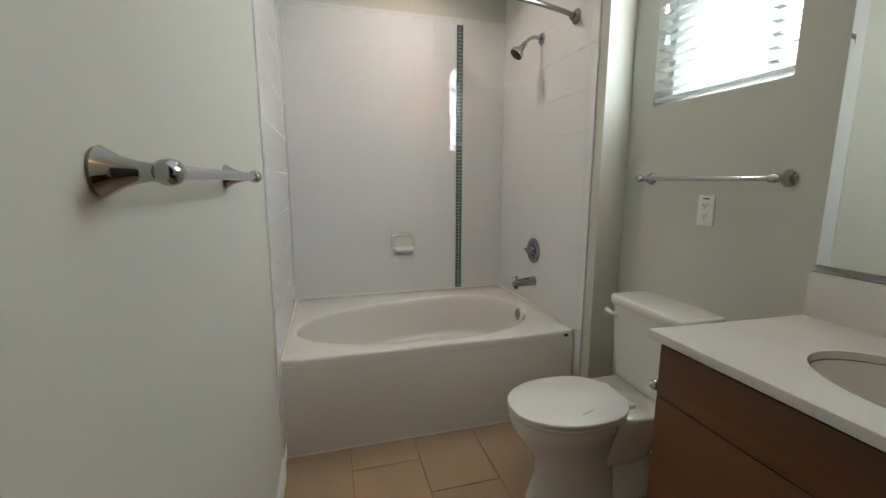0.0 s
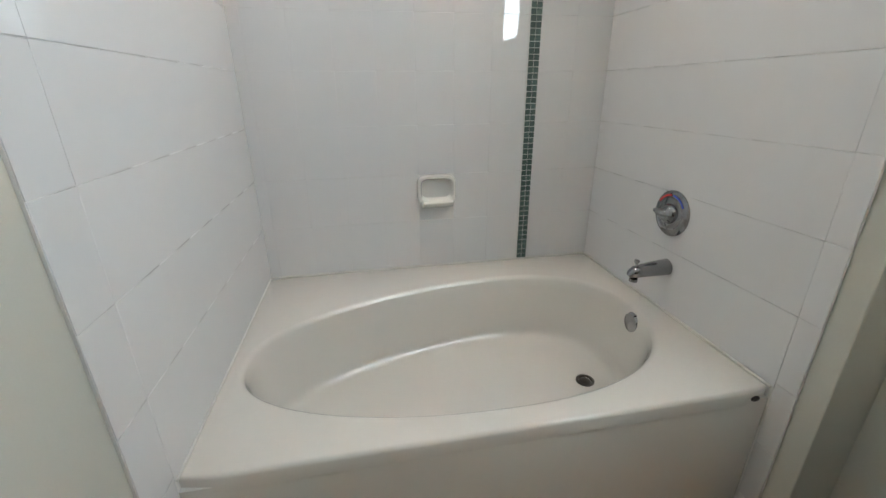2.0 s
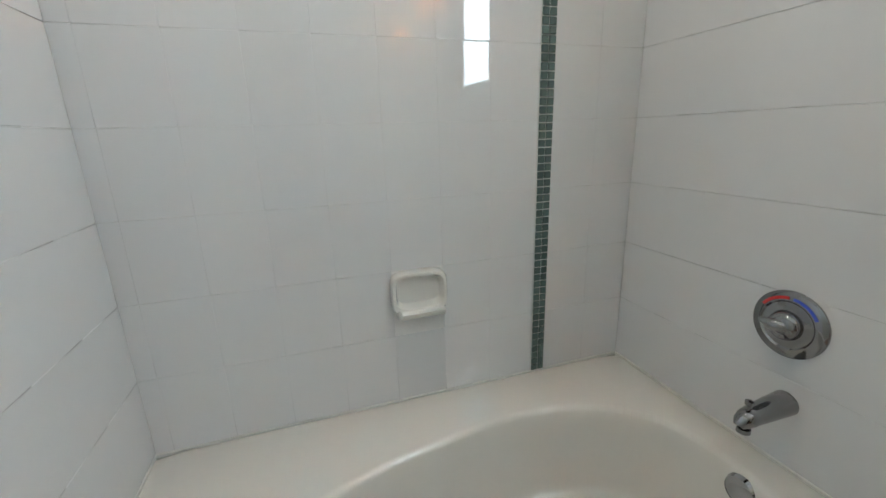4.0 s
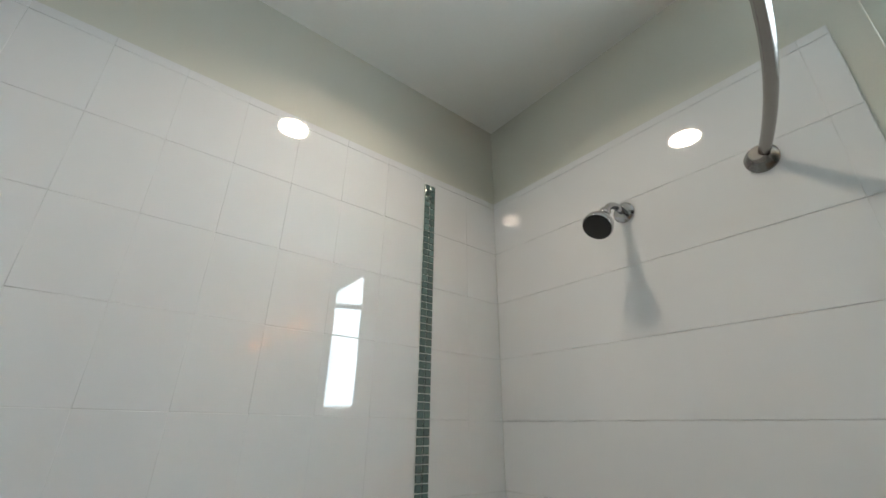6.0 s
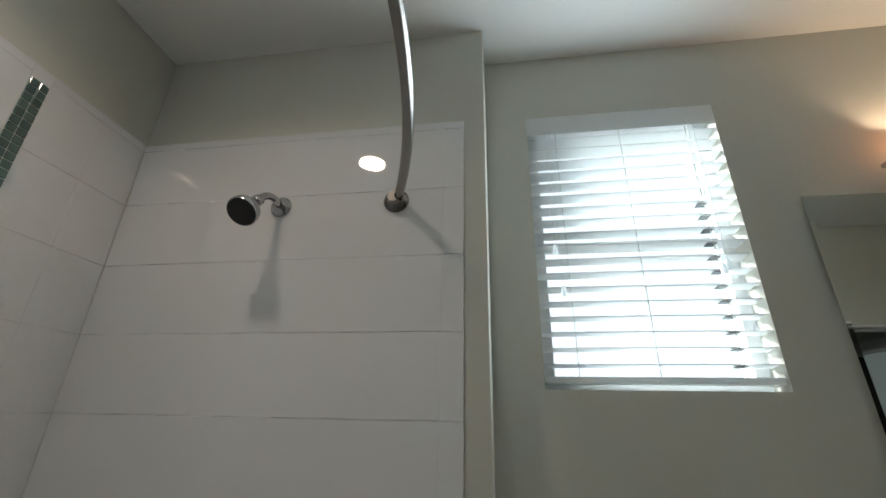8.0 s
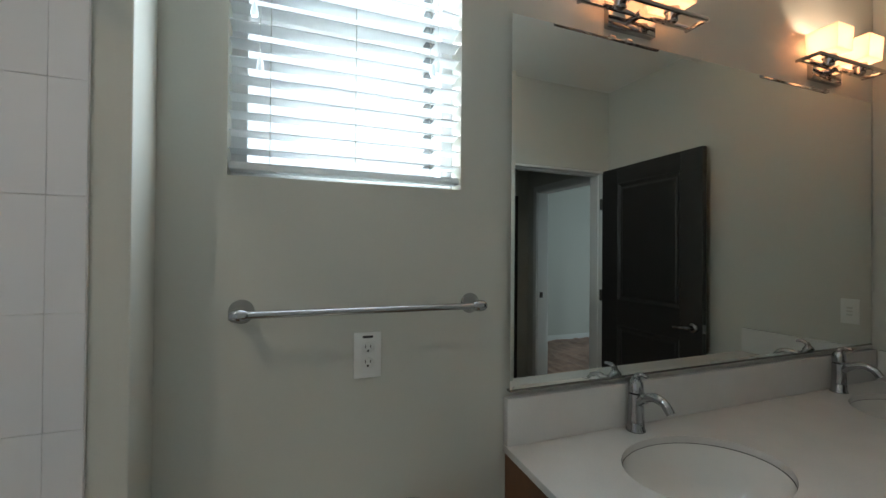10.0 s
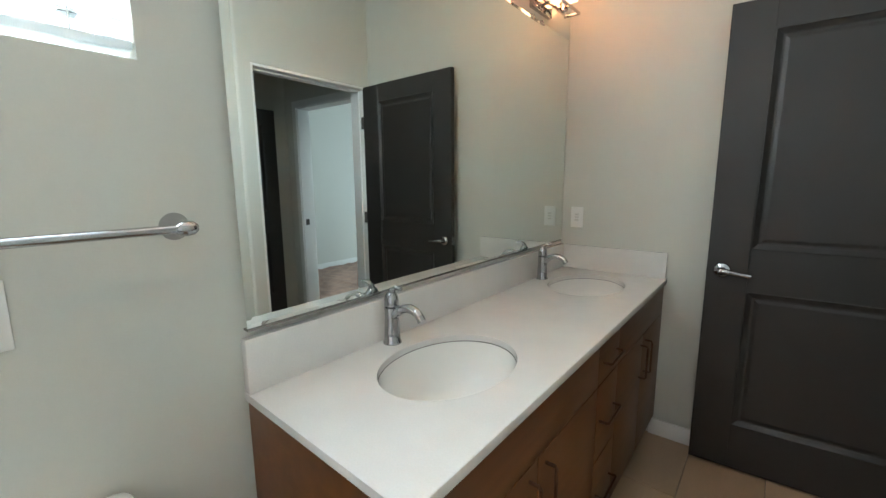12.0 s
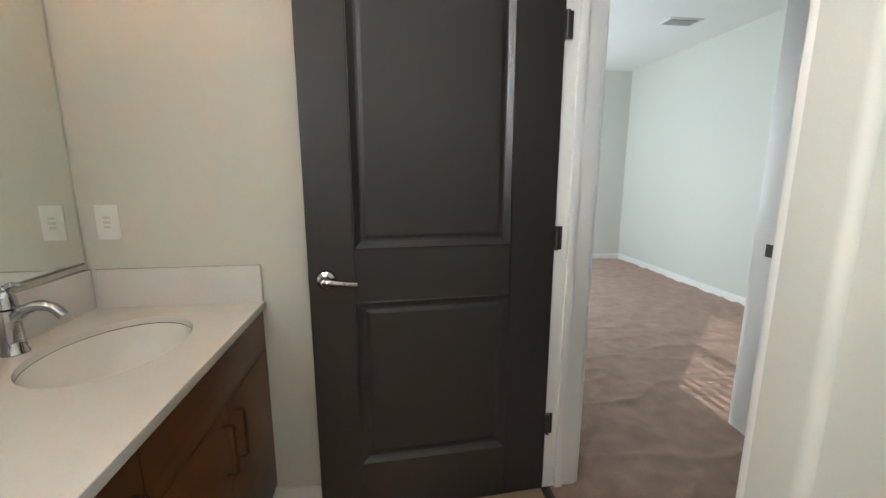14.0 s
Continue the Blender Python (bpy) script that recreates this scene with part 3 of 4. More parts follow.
def oval_hole_slab(x0, x1, y0, y1, z0, z1, holes, n=56):
    """A slab with oval holes (cx, cy, rx, ry), cut along y into one bay for each hole."""
    bm = bmesh.new()
    cuts = [y0] + [(a[1] + b[1]) / 2 for a, b in zip(holes, holes[1:])] + [y1]
    for (cx, cy, rx, ry), b0, b1 in zip(holes, cuts, cuts[1:]):
        b0, b1 = min(b0, b1), max(b0, b1)
        loops = []
        for z in (z1, z0):
            outer, inner = [], []
            for i in range(n):
                a = 2 * math.pi * i / n
                c, s = math.cos(a), math.sin(a)
                kx = ((x1 - cx) if c > 0 else (cx - x0)) / abs(c) if abs(c) > 1e-6 else 1e9
                ky = ((b1 - cy) if s > 0 else (cy - b0)) / abs(s) if abs(s) > 1e-6 else 1e9
                k = min(kx, ky)
                outer.append([cx + c * k, cy + s * k, z])
                inner.append(bm.verts.new((cx + c * rx, cy + s * ry, z)))
            for px, py in ((x0, b0), (x0, b1), (x1, b0), (x1, b1)):
                best = min(outer, key=lambda q: (q[0] - px) ** 2 + (q[1] - py) ** 2)
                best[0], best[1] = px, py
            outer = [bm.verts.new(q) for q in outer]
            loops.append((outer, inner))
        (o1, i1), (o0, i0) = loops
        for i in range(n):
            j = (i + 1) % n
            bm.faces.new((o1[i], o1[j], i1[j], i1[i]))
            bm.faces.new((o0[i], o0[j], i0[j], i0[i]))
            bm.faces.new((i1[i], i1[j], i0[j], i0[i]))
            bm.faces.new((o1[i], o1[j], o0[j], o0[i]))
    return bm


SINKS = [(1.350, -1.410), (1.360, -2.500)]
top = thing("countertop", "pale speckled quartz countertop with two oval cut-outs and backsplash", "countertop", (1.37, -1.9, ZC))
inv = Matrix.Translation((-1.37, 1.9, -ZC))


def placed(bm, m=inv):
    bmesh.ops.transform(bm, matrix=m, verts=bm.verts)
    return bm




def skewed(bm):
    """The free end runs a little out of square."""
    for v in bm.verts:
        if v.co.y > CY0 - 0.02:
            v.co.y += 0.015 - 0.047 * (v.co.x - CX0)
    return bm


part("slab", placed(skewed(oval_hole_slab(CX0, W - 0.002, CY0, CY1, ZC - 0.020, ZC, [(x, y, 0.170, 0.226) for x, y in SINKS]))), M_QUARTZ, top, smooth=30)
part("front_edge", placed(skewed(bm_box(CX0 - 0.0015, CX0 + 0.014, CY1, CY0 + 0.0005, ZC - 0.025, ZC - 0.0004, 0.002))), M_QUARTZ, top)
part("backsplash", placed(bm_box(W - 0.026, W - 0.002, CY1 + 0.02, CY0 - 0.012, ZC + 0.0005, ZC + 0.136, 0.0018)), M_QUARTZ, top)
part("side_splash", placed(bm_box(CX0 + 0.004, W - 0.0265, CY1, CY1 + 0.019, ZC + 0.0005, ZC + 0.133, 0.0018)), M_QUARTZ, top)


def build_sink(x, y):
    s = thing("sink", "white oval undermount sink below the quartz top", "sink", (x, y, ZC - 0.021), "vanity sinks")
    prof = [(1.10, 0), (0.985, -0.001), (0.975, -0.02), (0.94, -0.06), (0.87, -0.100), (0.76, -0.128), (0.60, -0.143), (0.36, -0.151), (0.14, -0.155)]
    rings = [[Vector((0.172 * k * math.cos(2 * math.pi * i / 56), 0.226 * k * math.sin(2 * math.pi * i / 56), z)) for i in range(56)] for k, z in prof]
    part("bowl", loft(rings, False, True), M_PORC, s, smooth=60)
    # dark ring that paints in the shadow line between bowl and worktop
    seal = [[Vector((0.172 * k * math.cos(2 * math.pi * i / 56), 0.226 * k * math.sin(2 * math.pi * i / 56), z)) for i in range(56)] for k, z in ((1.012, -0.0004), (0.984, -0.0002), (0.984, 0.0010), (1.012, 0.0010))]
    part("seal", loft(seal, False, False), M_HINGE, s, "thin dark ring for the gap's shadow under the worktop")
    part("drain", lathe([(0.028, 0), (0.028, 0.003), (0.020, 0.004), (0.017, 0.001), (0, 0.006)], 24, "z", (0.0, 0, -0.1545)), M_CHROME, s, "chrome pop-up drain")
    return s


def build_faucet(x, y):
    f = thing("faucet", "chrome single-handle faucet with arched spout", "faucet", (x, y, ZC), "vanity faucets")
    part("body", lathe([(0.029, 0.0005), (0.029, 0.005), (0.0255, 0.010), (0.0245, 0.040), (0.0225, 0.085), (0.0225, 0.105), (0.0235, 0.112), (0.0235, 0.116), (0.018, 0.118)], 28), M_CHROME, f)
    part("cap", lathe([(0.019, 0.1185), (0.0225, 0.121), (0.0225, 0.140), (0.020, 0.152), (0.013, 0.163), (0, 0.168)], 28), M_CHROME, f)
    sp = smooth_line([(-0.012, 0, 0.094), (-0.036, 0, 0.112), (-0.072, 0, 0.124), (-0.106, 0, 0.116), (-0.126, 0, 0.094)])
    part("spout", tube(sp, [0.016] * 9 + [0.0135] * 12 + [0.013] * 12, 18), M_CHROME, f)
    hd = smooth_line([(0.0, 0, 0.160), (-0.006, 0, 0.172), (-0.022, 0, 0.180), (-0.044, 0, 0.178)])
    part("handle", tube(hd, [0.010] * 9 + [0.008] * 8 + [0.006] * 8, 14), M_CHROME, f)
    return f


for x, y in SINKS:
    build_sink(x, y)
    build_faucet(1.580, y + (-0.002 if y > -2 else 0.020))

KX = 1.103   # carcass front
FX = 1.084   # face of the fronts


def build_vanity_unit(y0, y1, layout, name="vanity_cabinet", label=""):
    u = thing(name, label, "vanity cabinet", (1.37, (y0 + y1) / 2, 0), "vanity cabinets")
    m = Matrix.Translation((-1.37, -(y0 + y1) / 2, 0))
    for nm, b in (("side_panel", (KX, W - 0.003, y0 + 0.0005, y0 + 0.018, 0.10, ZC - 0.0255)), ("side_panel", (KX, W - 0.003, y1 - 0.018, y1 - 0.0005, 0.0, ZC - 0.0255)),
                  ("bottom_panel", (KX, W - 0.003, y0 + 0.018, y1 - 0.018, 0.10, 0.118)), ("back_panel", (W - 0.012, W - 0.003, y0 + 0.018, y1 - 0.018, 0.118, ZC - 0.0255)),
                  ("top_rail", (KX, KX + 0.02, y0 + 0.018, y1 - 0.018, ZC - 0.09, ZC - 0.0255))):
        part(nm, placed(bm_box(*b), m), M_WOOD, u)
    part("toe_kick", placed(bm_box(KX + 0.06, KX + 0.075, y0, y1, 0.0, 0.10), m), M_WOOD, u)
    for kind, a0, a1, z0, z1, pull in layout:
        ya, yb = y0 + (y1 - y0) * a0 + 0.0015, y0 + (y1 - y0) * a1 - 0.0015
        front = part(kind, placed(bm_box(FX, KX - 0.001, ya, yb, z0 + 0.0015, z1 - 0.0015, 0.0015), m), M_WOOD, u)
        if pull:
            py, pz, vert = pull
            cy = ya + (yb - ya) * py
            h = 0.075
            if vert:
                pts = [(FX, cy, pz - h), (FX - 0.026, cy, pz - h), (FX - 0.030, cy, pz - h + 0.006), (FX - 0.030, cy, pz + h - 0.006), (FX - 0.026, cy, pz + h), (FX, cy, pz + h)]
            else:
                pts = [(FX, cy - h, pz), (FX - 0.026, cy - h, pz), (FX - 0.030, cy - h + 0.006, pz), (FX - 0.030, cy + h - 0.006, pz), (FX - 0.026, cy + h, pz), (FX, cy + h, pz)]
            part("handle", placed(tube(pts, 0.0048, 10), m), M_PULL, front, "dark bronze bar pull")
    return u


Y0, Y1 = -0.980, CY1
SPAN = Y0 - Y1
u1, u2 = -1.865, -2.092
sink_layout = [("false_front", 0, 1, 0.680, 0.829, None), ("door", 0, 0.5, 0.105, 0.680, (0.90, 0.565, True)), ("door", 0.5, 1, 0.105, 0.680, (0.10, 0.565, True))]
drawer_layout = [("drawer", 0, 1, 0.680, 0.829, (0.5, 0.755, False)), ("drawer", 0, 1, 0.395, 0.680, (0.5, 0.54, False)), ("drawer", 0, 1, 0.105, 0.395, (0.5, 0.25, False))]
build_vanity_unit(u1, Y0, sink_layout, label="reddish-brown wood sink cabinet with bar pulls, beside the toilet")
build_vanity_unit(u2, u1, drawer_layout, label="reddish-brown stained wood drawer unit with three drawers")
build_vanity_unit(Y1, u2, sink_layout, label="reddish-brown wood sink cabinet with bar pulls, beside the wall")

tp = thing("toilet_paper_holder", "small chrome toilet paper post on the vanity's side", "toilet paper holder", (1.160, Y0 - 0.0005, 0.682))
part("post", lathe([(0.020, 0), (0.020, 0.004), (0.012, 0.012), (0.009, 0.040)], 20, "y"), M_CHROME, tp)
part("arm", tube([(0.008, 0.045, 0), (-0.028, 0.045, 0)], 0.008, 14), M_CHROME, tp)
part("knob", lathe([(0, -0.016), (0.008, -0.014), (0.014, -0.008), (0.016, 0), (0.014, 0.008), (0.008, 0.014), (0, 0.016)], 20, "x", (-0.038, 0.045, 0)), M_CHROME, tp)

# ---- mirror ----
mir = thing("wall_mirror", "wide frameless bathroom mirror hung over the long vanity", "mirror", (W, -1.90, 1.56))
MY0, MY1, MZ0, MZ1 = -0.985, -2.842, 1.018, 2.102
m = Matrix.Translation((-W, 1.90, -1.56))
TILT = 0.0080


def mirror_x(x, y):
    return x - TILT * (y - MY1)


glass = loft([[Vector((mirror_x(x, y), y, z)) for y, z in ((MY0 - e, MZ0 + e), (MY1 + e, MZ0 + e), (MY1 + e, MZ1 - e), (MY0 - e, MZ1 - e))] for x, e in ((W - 0.0035, 0), (W - 0.0050, 0.0), (W - 0.0056, 0.012))])
part("glass", placed(glass, m), M_MIRROR, mir, smooth=None)
chan = bm_box(W - 0.0085, W - 0.001, MY1, MY0, MZ0 - 0.004, MZ0 + 0.0015, 0.001)
backing = bm_box(W - 0.0034, W - 0.0005, MY1 + 0.001, MY0 - 0.015, MZ0 + 0.001, MZ1 - 0.001)
for shape in (chan, backing):
    for v in shape.verts:
        if v.co.x < W - 0.0015:
            v.co.x = mirror_x(v.co.x, v.co.y)
part("bottom_channel", placed(chan, m), M_NICKEL, mir)
part("backing", placed(backing, m), M_CAULK_DARK, mir)
# small chrome tabs in pairs along the top edge
for y in (-1.35, -1.42, -2.40, -2.50):
    part("clip", placed(bm_box(mirror_x(W - 0.010, y), W - 0.001, y - 0.012, y + 0.012, MZ1 - 0.006, MZ1 + 0.006, 0.001), m), M_CHROME, mir)


# ---- vanity lights ----
def build_fixture(yc, n_shades=2):
    f = thing("vanity_light", "chrome bar vanity light with frosted cube shades, lit warm", "wall lamp", (W, yc, 2.200), "vanity lights")
    part("backplate", bm_box(-0.022, -0.0005, -0.100, 0.100, -0.066, 0.045, 0.004), M_CHROME, f)
    part("stem", tube([(-0.02, 0, -0.024), (-0.060, 0, -0.024)], 0.012, 14), M_CHROME, f)
    half = 0.225
    for x in (-0.045, -0.108):
        part("rail", bm_box(x - 0.005, x + 0.005, -half, half, -0.030, -0.018, 0.0015), M_CHROME, f)
    for y in (-half, half):
        part("end_rail", bm_box(-0.112, -0.030, y - 0.005, y + 0.005, -0.030, -0.018, 0.0015), M_CHROME, f)
    for k in range(n_shades):
        y = (k - (n_shades - 1) / 2) * 0.210
        part("cross_arm", bm_box(-0.112, -0.042, y - 0.007, y + 0.007, -0.030, -0.019, 0.002), M_CHROME, f)
        part("socket", lathe([(0.012, -0.045), (0.019, -0.040), (0.019, -0.015), (0.024, -0.010), (0.024, 0.0)], 20, "z", (-0.078, y, 0)), M_CHROME, f)
        o, t = 0.049, 0.004
        sh = loft([[Vector((-0.078 + sx * r, y + sy * r, z)) for sx, sy in ((-1, -1), (1, -1), (1, 1), (-1, 1))] for r, z in ((0.040, 0.001), (o, 0.006), (o + 0.004, 0.098), (o, 0.098), (o - t, 0.008), (0.012, 0.005))], True, True)
        part("shade", sh, M_SHADE, f, smooth=None)
        part("bulb", lathe([(0.010, 0.006), (0.012, 0.010), (0.012, 0.022), (0.006, 0.026), (0, 0.027)], 16, "z", (-0.078, y, 0)), M_BULB_BASE, f)
    return f


build_fixture(-1.430)
build_fixture(-2.480)
for y in (-1.535, -1.325, -2.585, -2.375):
    lamp("vanity_glow", "POINT", Matrix.Translation((W - 0.078, y, 2.250)), 3.3, (1.0, 0.73, 0.49), shadow_soft_size=0.018)

# recessed light over the tub
can = thing("recessed_light", "round white recessed ceiling light over the tub, lit", "ceiling light", (0.77, 0.483, CEIL))
part("trim_ring", lathe([(0.094, 0.0), (0.094, -0.004), (0.080, -0.008), (0.066, -0.004), (0.066, 0.0)], 44), M_TRIM, can)
part("lens", lathe([(0.066, -0.0035), (0.05, -0.005), (0, -0.0055)], 44), M_CANGLOW, can)


# ---- window and blind ----
win = structure("window_1", wall_with_hole("x", W + 0.070, W + 0.115, WIN[0], WIN[1], WIN[2], WIN[3], (WIN[0] + 0.035, WIN[1] - 0.035, WIN[2] + 0.035, WIN[3] - 0.035)), M_FRAME, "white vinyl window in a high opening")
pane = part("pane", bm_box(W + 0.088, W + 0.094, WIN[0] + 0.036, WIN[1] - 0.036, WIN[2] + 0.036, WIN[3] - 0.036), M_PANE, win)
pane.visible_shadow = False
part("meeting_rail", bm_box(W + 0.078, W + 0.108, WIN[0] + 0.035, WIN[1] - 0.035, 2.00, 2.03, 0.002), M_FRAME, win)

# glowing sheet for the bright hazy sky low outside, seen between the slats
M_HAZE = mat("bright_haze", (0.8, 0.85, 0.9), 0.9, var=0.0, emit=(0.86, 0.94, 1.0), strength=2.2)
haze = bm_box(9.0, 9.05, -14, 12, -3, 4.6)
bm_box(9.0, 9.05, -14, 1.5, 4.605, 13, bm=haze)
tagged(structure("backdrop", haze, M_HAZE, "plain bright hazy sky beyond the window"), kind="structure")
blind = thing("window_blind", "white horizontal slat blind, lowered and half open", "window blind", (W + 0.03, -0.546, WIN[3]))
BW = 0.2885
part("headrail", bm_box(-0.024, 0.030, -BW, BW, -0.045, -0.001, 0.003), M_BLIND, blind)
part("valance", bm_box(-0.032, -0.0245, -BW - 0.003, BW + 0.003, -0.072, -0.001, 0.002), M_BLIND, blind)
part("bottom_rail", bm_box(-0.022, 0.022, -BW, BW, -0.858, -0.840, 0.004), M_BLIND, blind)
SLAT = -5
slat_mesh = None
for k in range(18):
    z = -0.088 - k * 0.0425
    if slat_mesh is None:
        bm = bmesh.new()
        ring = []
        for y in (-BW, BW):
            ring.append([bm.verts.new((x, y, zz)) for x, zz in ((-0.0243, 0), (-0.012, 0.0018), (0, 0.0024), (0.012, 0.0018), (0.0243, 0), (0.0243, -0.0018), (0.012, 0), (0, 0.0006), (-0.012, 0), (-0.0243, -0.0018))])
        a, b = ring
        for i in range(10):
            bm.faces.new((a[i], a[(i + 1) % 10], b[(i + 1) % 10], b[i]))
        bm.faces.new(a), bm.faces.new(b)
        s = part("slat", bm, M_BLIND, blind, smooth=40)
        slat_mesh = s.data
    else:
        s = new("slat", slat_mesh)
        s.parent = blind
    s.matrix_basis = pose(0, 0, z, 0, -SLAT, 0)
# solid dark plates, painting the cord holes' shade under the lower slats
for k in range(6, 18):
    z = -0.088 - k * 0.0425
    plug = part("cord_hole", bm_box(-0.0125, 0.0125, -0.0130, 0.0130, -0.0034, -0.0022), M_SLOT_GREY, blind)
    plug.matrix_basis = pose(0, -0.203, z, 0, -SLAT, 0)
for y in (-0.20, 0.0, 0.20):
    part("ladder_cord", tube([(-0.027, y, -0.07), (-0.027, y, -0.845)], 0.0011, 6), M_CORD, blind)
for y, z, x in ((0.235, -0.475, -0.046), (0.222, -0.60, -0.046), (-0.200, -0.545, -0.046), (-0.214, -0.535, -0.046)):
    part("pull_cord", tube([(-0.034, y, -0.06), (x, y, -0.085), (x, y, z)], 0.0007, 6), M_CORD, blind)
    part("tassel", lathe([(0.003, 0.0), (0.006, -0.008), (0.0085, -0.028), (0.006, -0.034)], 12, "z", (x, y, z)), M_BLIND, blind)


# ---- door and doorways ----
def panel_door(name, w, h, material, label, panels, th=0.035):
    """A leaf from its hinge at the origin along +x; face looks along +y."""
    d = thing(name, label, "door")
    bm = bmesh.new()
    xs = [0, panels[0][0], panels[0][1], w]
    edges_z = [0]
    for _, _, a, b in panels:
        edges_z += [a, b]
    edges_z.append(h)
    bm_box(0, xs[1], -th, 0, 0, h, 0.0015, 1, bm)
    bm_box(xs[2], w, -th, 0, 0, h, 0.0015, 1, bm)
    for a, b in zip(edges_z[::2], edges_z[1::2]):
        bm_box(xs[1], xs[2], -th, 0, a, b, bm=bm)
    part("leaf", bm, material, d, smooth=None)
    for _, _, a, b in panels:
        x0, x1 = xs[1], xs[2]
        rings = []
        for e, y in ((0.0, 0.0), (0.004, 0.0015), (0.016, -0.006), (0.026, -0.011), (0.034, -0.0115), (0.046, -0.0075), (0.050, -0.007)):
            rings.append([Vector((x, y, z)) for x, z in ((x0 + e, a + e), (x1 - e, a + e), (x1 - e, b - e), (x0 + e, b - e))])
        part("panel", loft(rings, False, True), material, d, smooth=None)
        bmb = bm_box(x0, x1, -th + 0.008, -0.018, a, b)
        part("panel_back", bmb, material, d, smooth=None)
    return d


LEAF_W = 0.888
door = panel_door("door_1", LEAF_W, DH - 0.012, M_DOOR, "dark espresso-painted two-panel door standing open against the wall", [(0.172, 0.735, 0.215, 0.858), (0.172, 0.735, 1.045, 1.945)])
hand = new("lever_handle")
hand.parent = door
hx, hz = LEAF_W - 0.058, 0.945
for nm, bm in (("rose", lathe([(0.034, 0), (0.034, 0.005), (0.030, 0.012), (0.017, 0.017), (0.015, 0.034)], 28, "y", (hx, 0.0, hz))),
               ("lever", tube(smooth_line([(hx, 0.034, hz), (hx, 0.046, hz), (hx - 0.02, 0.050, hz), (hx - 0.06, 0.050, hz - 0.005), (hx - 0.105, 0.046, hz - 0.010)]), [0.015] * 9 + [0.013] * 8 + [0.0105] * 8 + [0.009] * 8, 14)),
               ("latch_plate", bm_box(LEAF_W - 0.001, LEAF_W + 0.0015, -0.030, -0.005, hz - 0.028, hz + 0.028, 0.0005))):
    part(nm, bm, M_CHROME, hand)
hand["label"] = "polished chrome lever handle"
part("rear_rose", lathe([(0.030, 0), (0.030, 0.004), (0.014, 0.010), (0.0, 0.014)], 24, "-y", (hx, -0.035, hz)), M_CHROME, door)
for z in (0.300, 1.065, 1.80):
    part("hinge", lathe([(0.007, -0.045), (0.007, 0.045)], 12, "z", (-0.006, 0.006, z)), M_HINGE, door)
    part("hinge_leaf", bm_box(-0.028, 0.0, -0.002, 0.0015, z - 0.044, z + 0.044), M_HINGE, door)
tagged(door, kind="structure")
door.matrix_world = pose(0.012, -2.805, 0.010, 0, 0, 3.0)


def casing(name, label, boxes):
    bm = bmesh.new()
    for b in boxes:
        bm_box(*b, 0.003, 2, bm)
    return structure(name, bm, M_WALL if name == "door_casing" else M_TRIM, label, 40)


JT = 0.018
casing("door_jamb", "white painted door jamb with stop", [(-WT - 0.001, BO - 0.001, D0 + 0.0005, D0 + JT, 0.006, DH), (-WT - 0.001, BO - 0.001, D1 - JT, D1 - 0.0005, 0.006, DH), (-WT - 0.001, BO - 0.001, D0 + JT, D1 - JT, DH - JT, DH - 0.0005),
    (-0.075, -0.040, D0 + JT, D0 + JT + 0.011, 0.006, DH - JT), (-0.075, -0.040, D1 - JT - 0.011, D1 - JT, 0.006, DH - JT), (-0.075, -0.040, D0 + JT, D1 - JT, DH - JT - 0.011, DH - JT)])
build_out = bm_box(0.0008, BO, D1 - 0.001, D1 + 0.088, 0.0005, CEIL - 0.0008, 0.0)
bmesh.ops.bevel(build_out, geom=[e for e in build_out.edges if all(v.co.x > 0.01 and v.co.y > D1 + 0.08 for v in e.verts)], offset=0.017, segments=5, affect="EDGES", profile=0.5)
bm_box(0.0008, BO, YS + 0.001, D1 - 0.001, DH + 0.0005, CEIL - 0.0008, bm=build_out)
structure("wall_doorway", build_out, M_WALL, "off-white wall round the doorway with a rounded corner", 40)
casing("door_casing_hall", "white painted door casing on the hall side", [(-WT - 0.016, -WT - 0.0012, D0 - 0.055, D0 + 0.010, 0.006, DH + 0.055), (-WT - 0.016, -WT - 0.0012, D1 - 0.010, D1 + 0.055, 0.006, DH + 0.055), (-WT - 0.016, -WT - 0.0012, D0 + 0.010, D1 - 0.010, DH - 0.010, DH + 0.055)])
E0, E1 = -1.146, -0.215
casing("bedroom_jamb", "white painted bedroom door jamb", [(E0 + 0.0005, E0 + JT, HY0 - WT - 0.001, HY0 + 0.001, 0.006, DH), (E1 - JT, E1 - 0.0005, HY0 - WT - 0.001, HY0 + 0.001, 0.006, DH), (E0 + JT, E1 - JT, HY0 - WT - 0.001, HY0 + 0.001, DH - JT, DH - 0.0005)])
casing("bedroom_casing", "white painted casing of the bedroom doorway", [(E0 - 0.050, E0 + 0.010, HY0 + 0.0012, HY0 + 0.015, 0.006, DH + 0.055), (E1 - 0.010, E1 + 0.050, HY0 + 0.0012, HY0 + 0.015, 0.006, DH + 0.055), (E0 + 0.010, E1 - 0.010, HY0 + 0.0012, HY0 + 0.015, DH - 0.010, DH + 0.055)])
strike = tagged(link_mesh("strike_plate", bm_box(E0 + JT + 0.0003, E0 + JT + 0.0025, HY0 - 0.065, HY0 - 0.025, 0.925, 0.985, 0.0008), M_HINGE), "dark metal strike plate on the white jamb", "strike plate")
threshold = structure("threshold", bm_box(-0.012, 0.014, D0 + 0.019, D1 - 0.019, -0.002, 0.009, 0.003), M_BROWN, "dark metal strip between tile and carpet", 40)
closet = panel_door("door_2", 0.76, 2.03, M_DOOR, "dark espresso closed hall door", [(0.13, 0.63, 0.235, 0.868), (0.13, 0.63, 1.062, 1.90)])
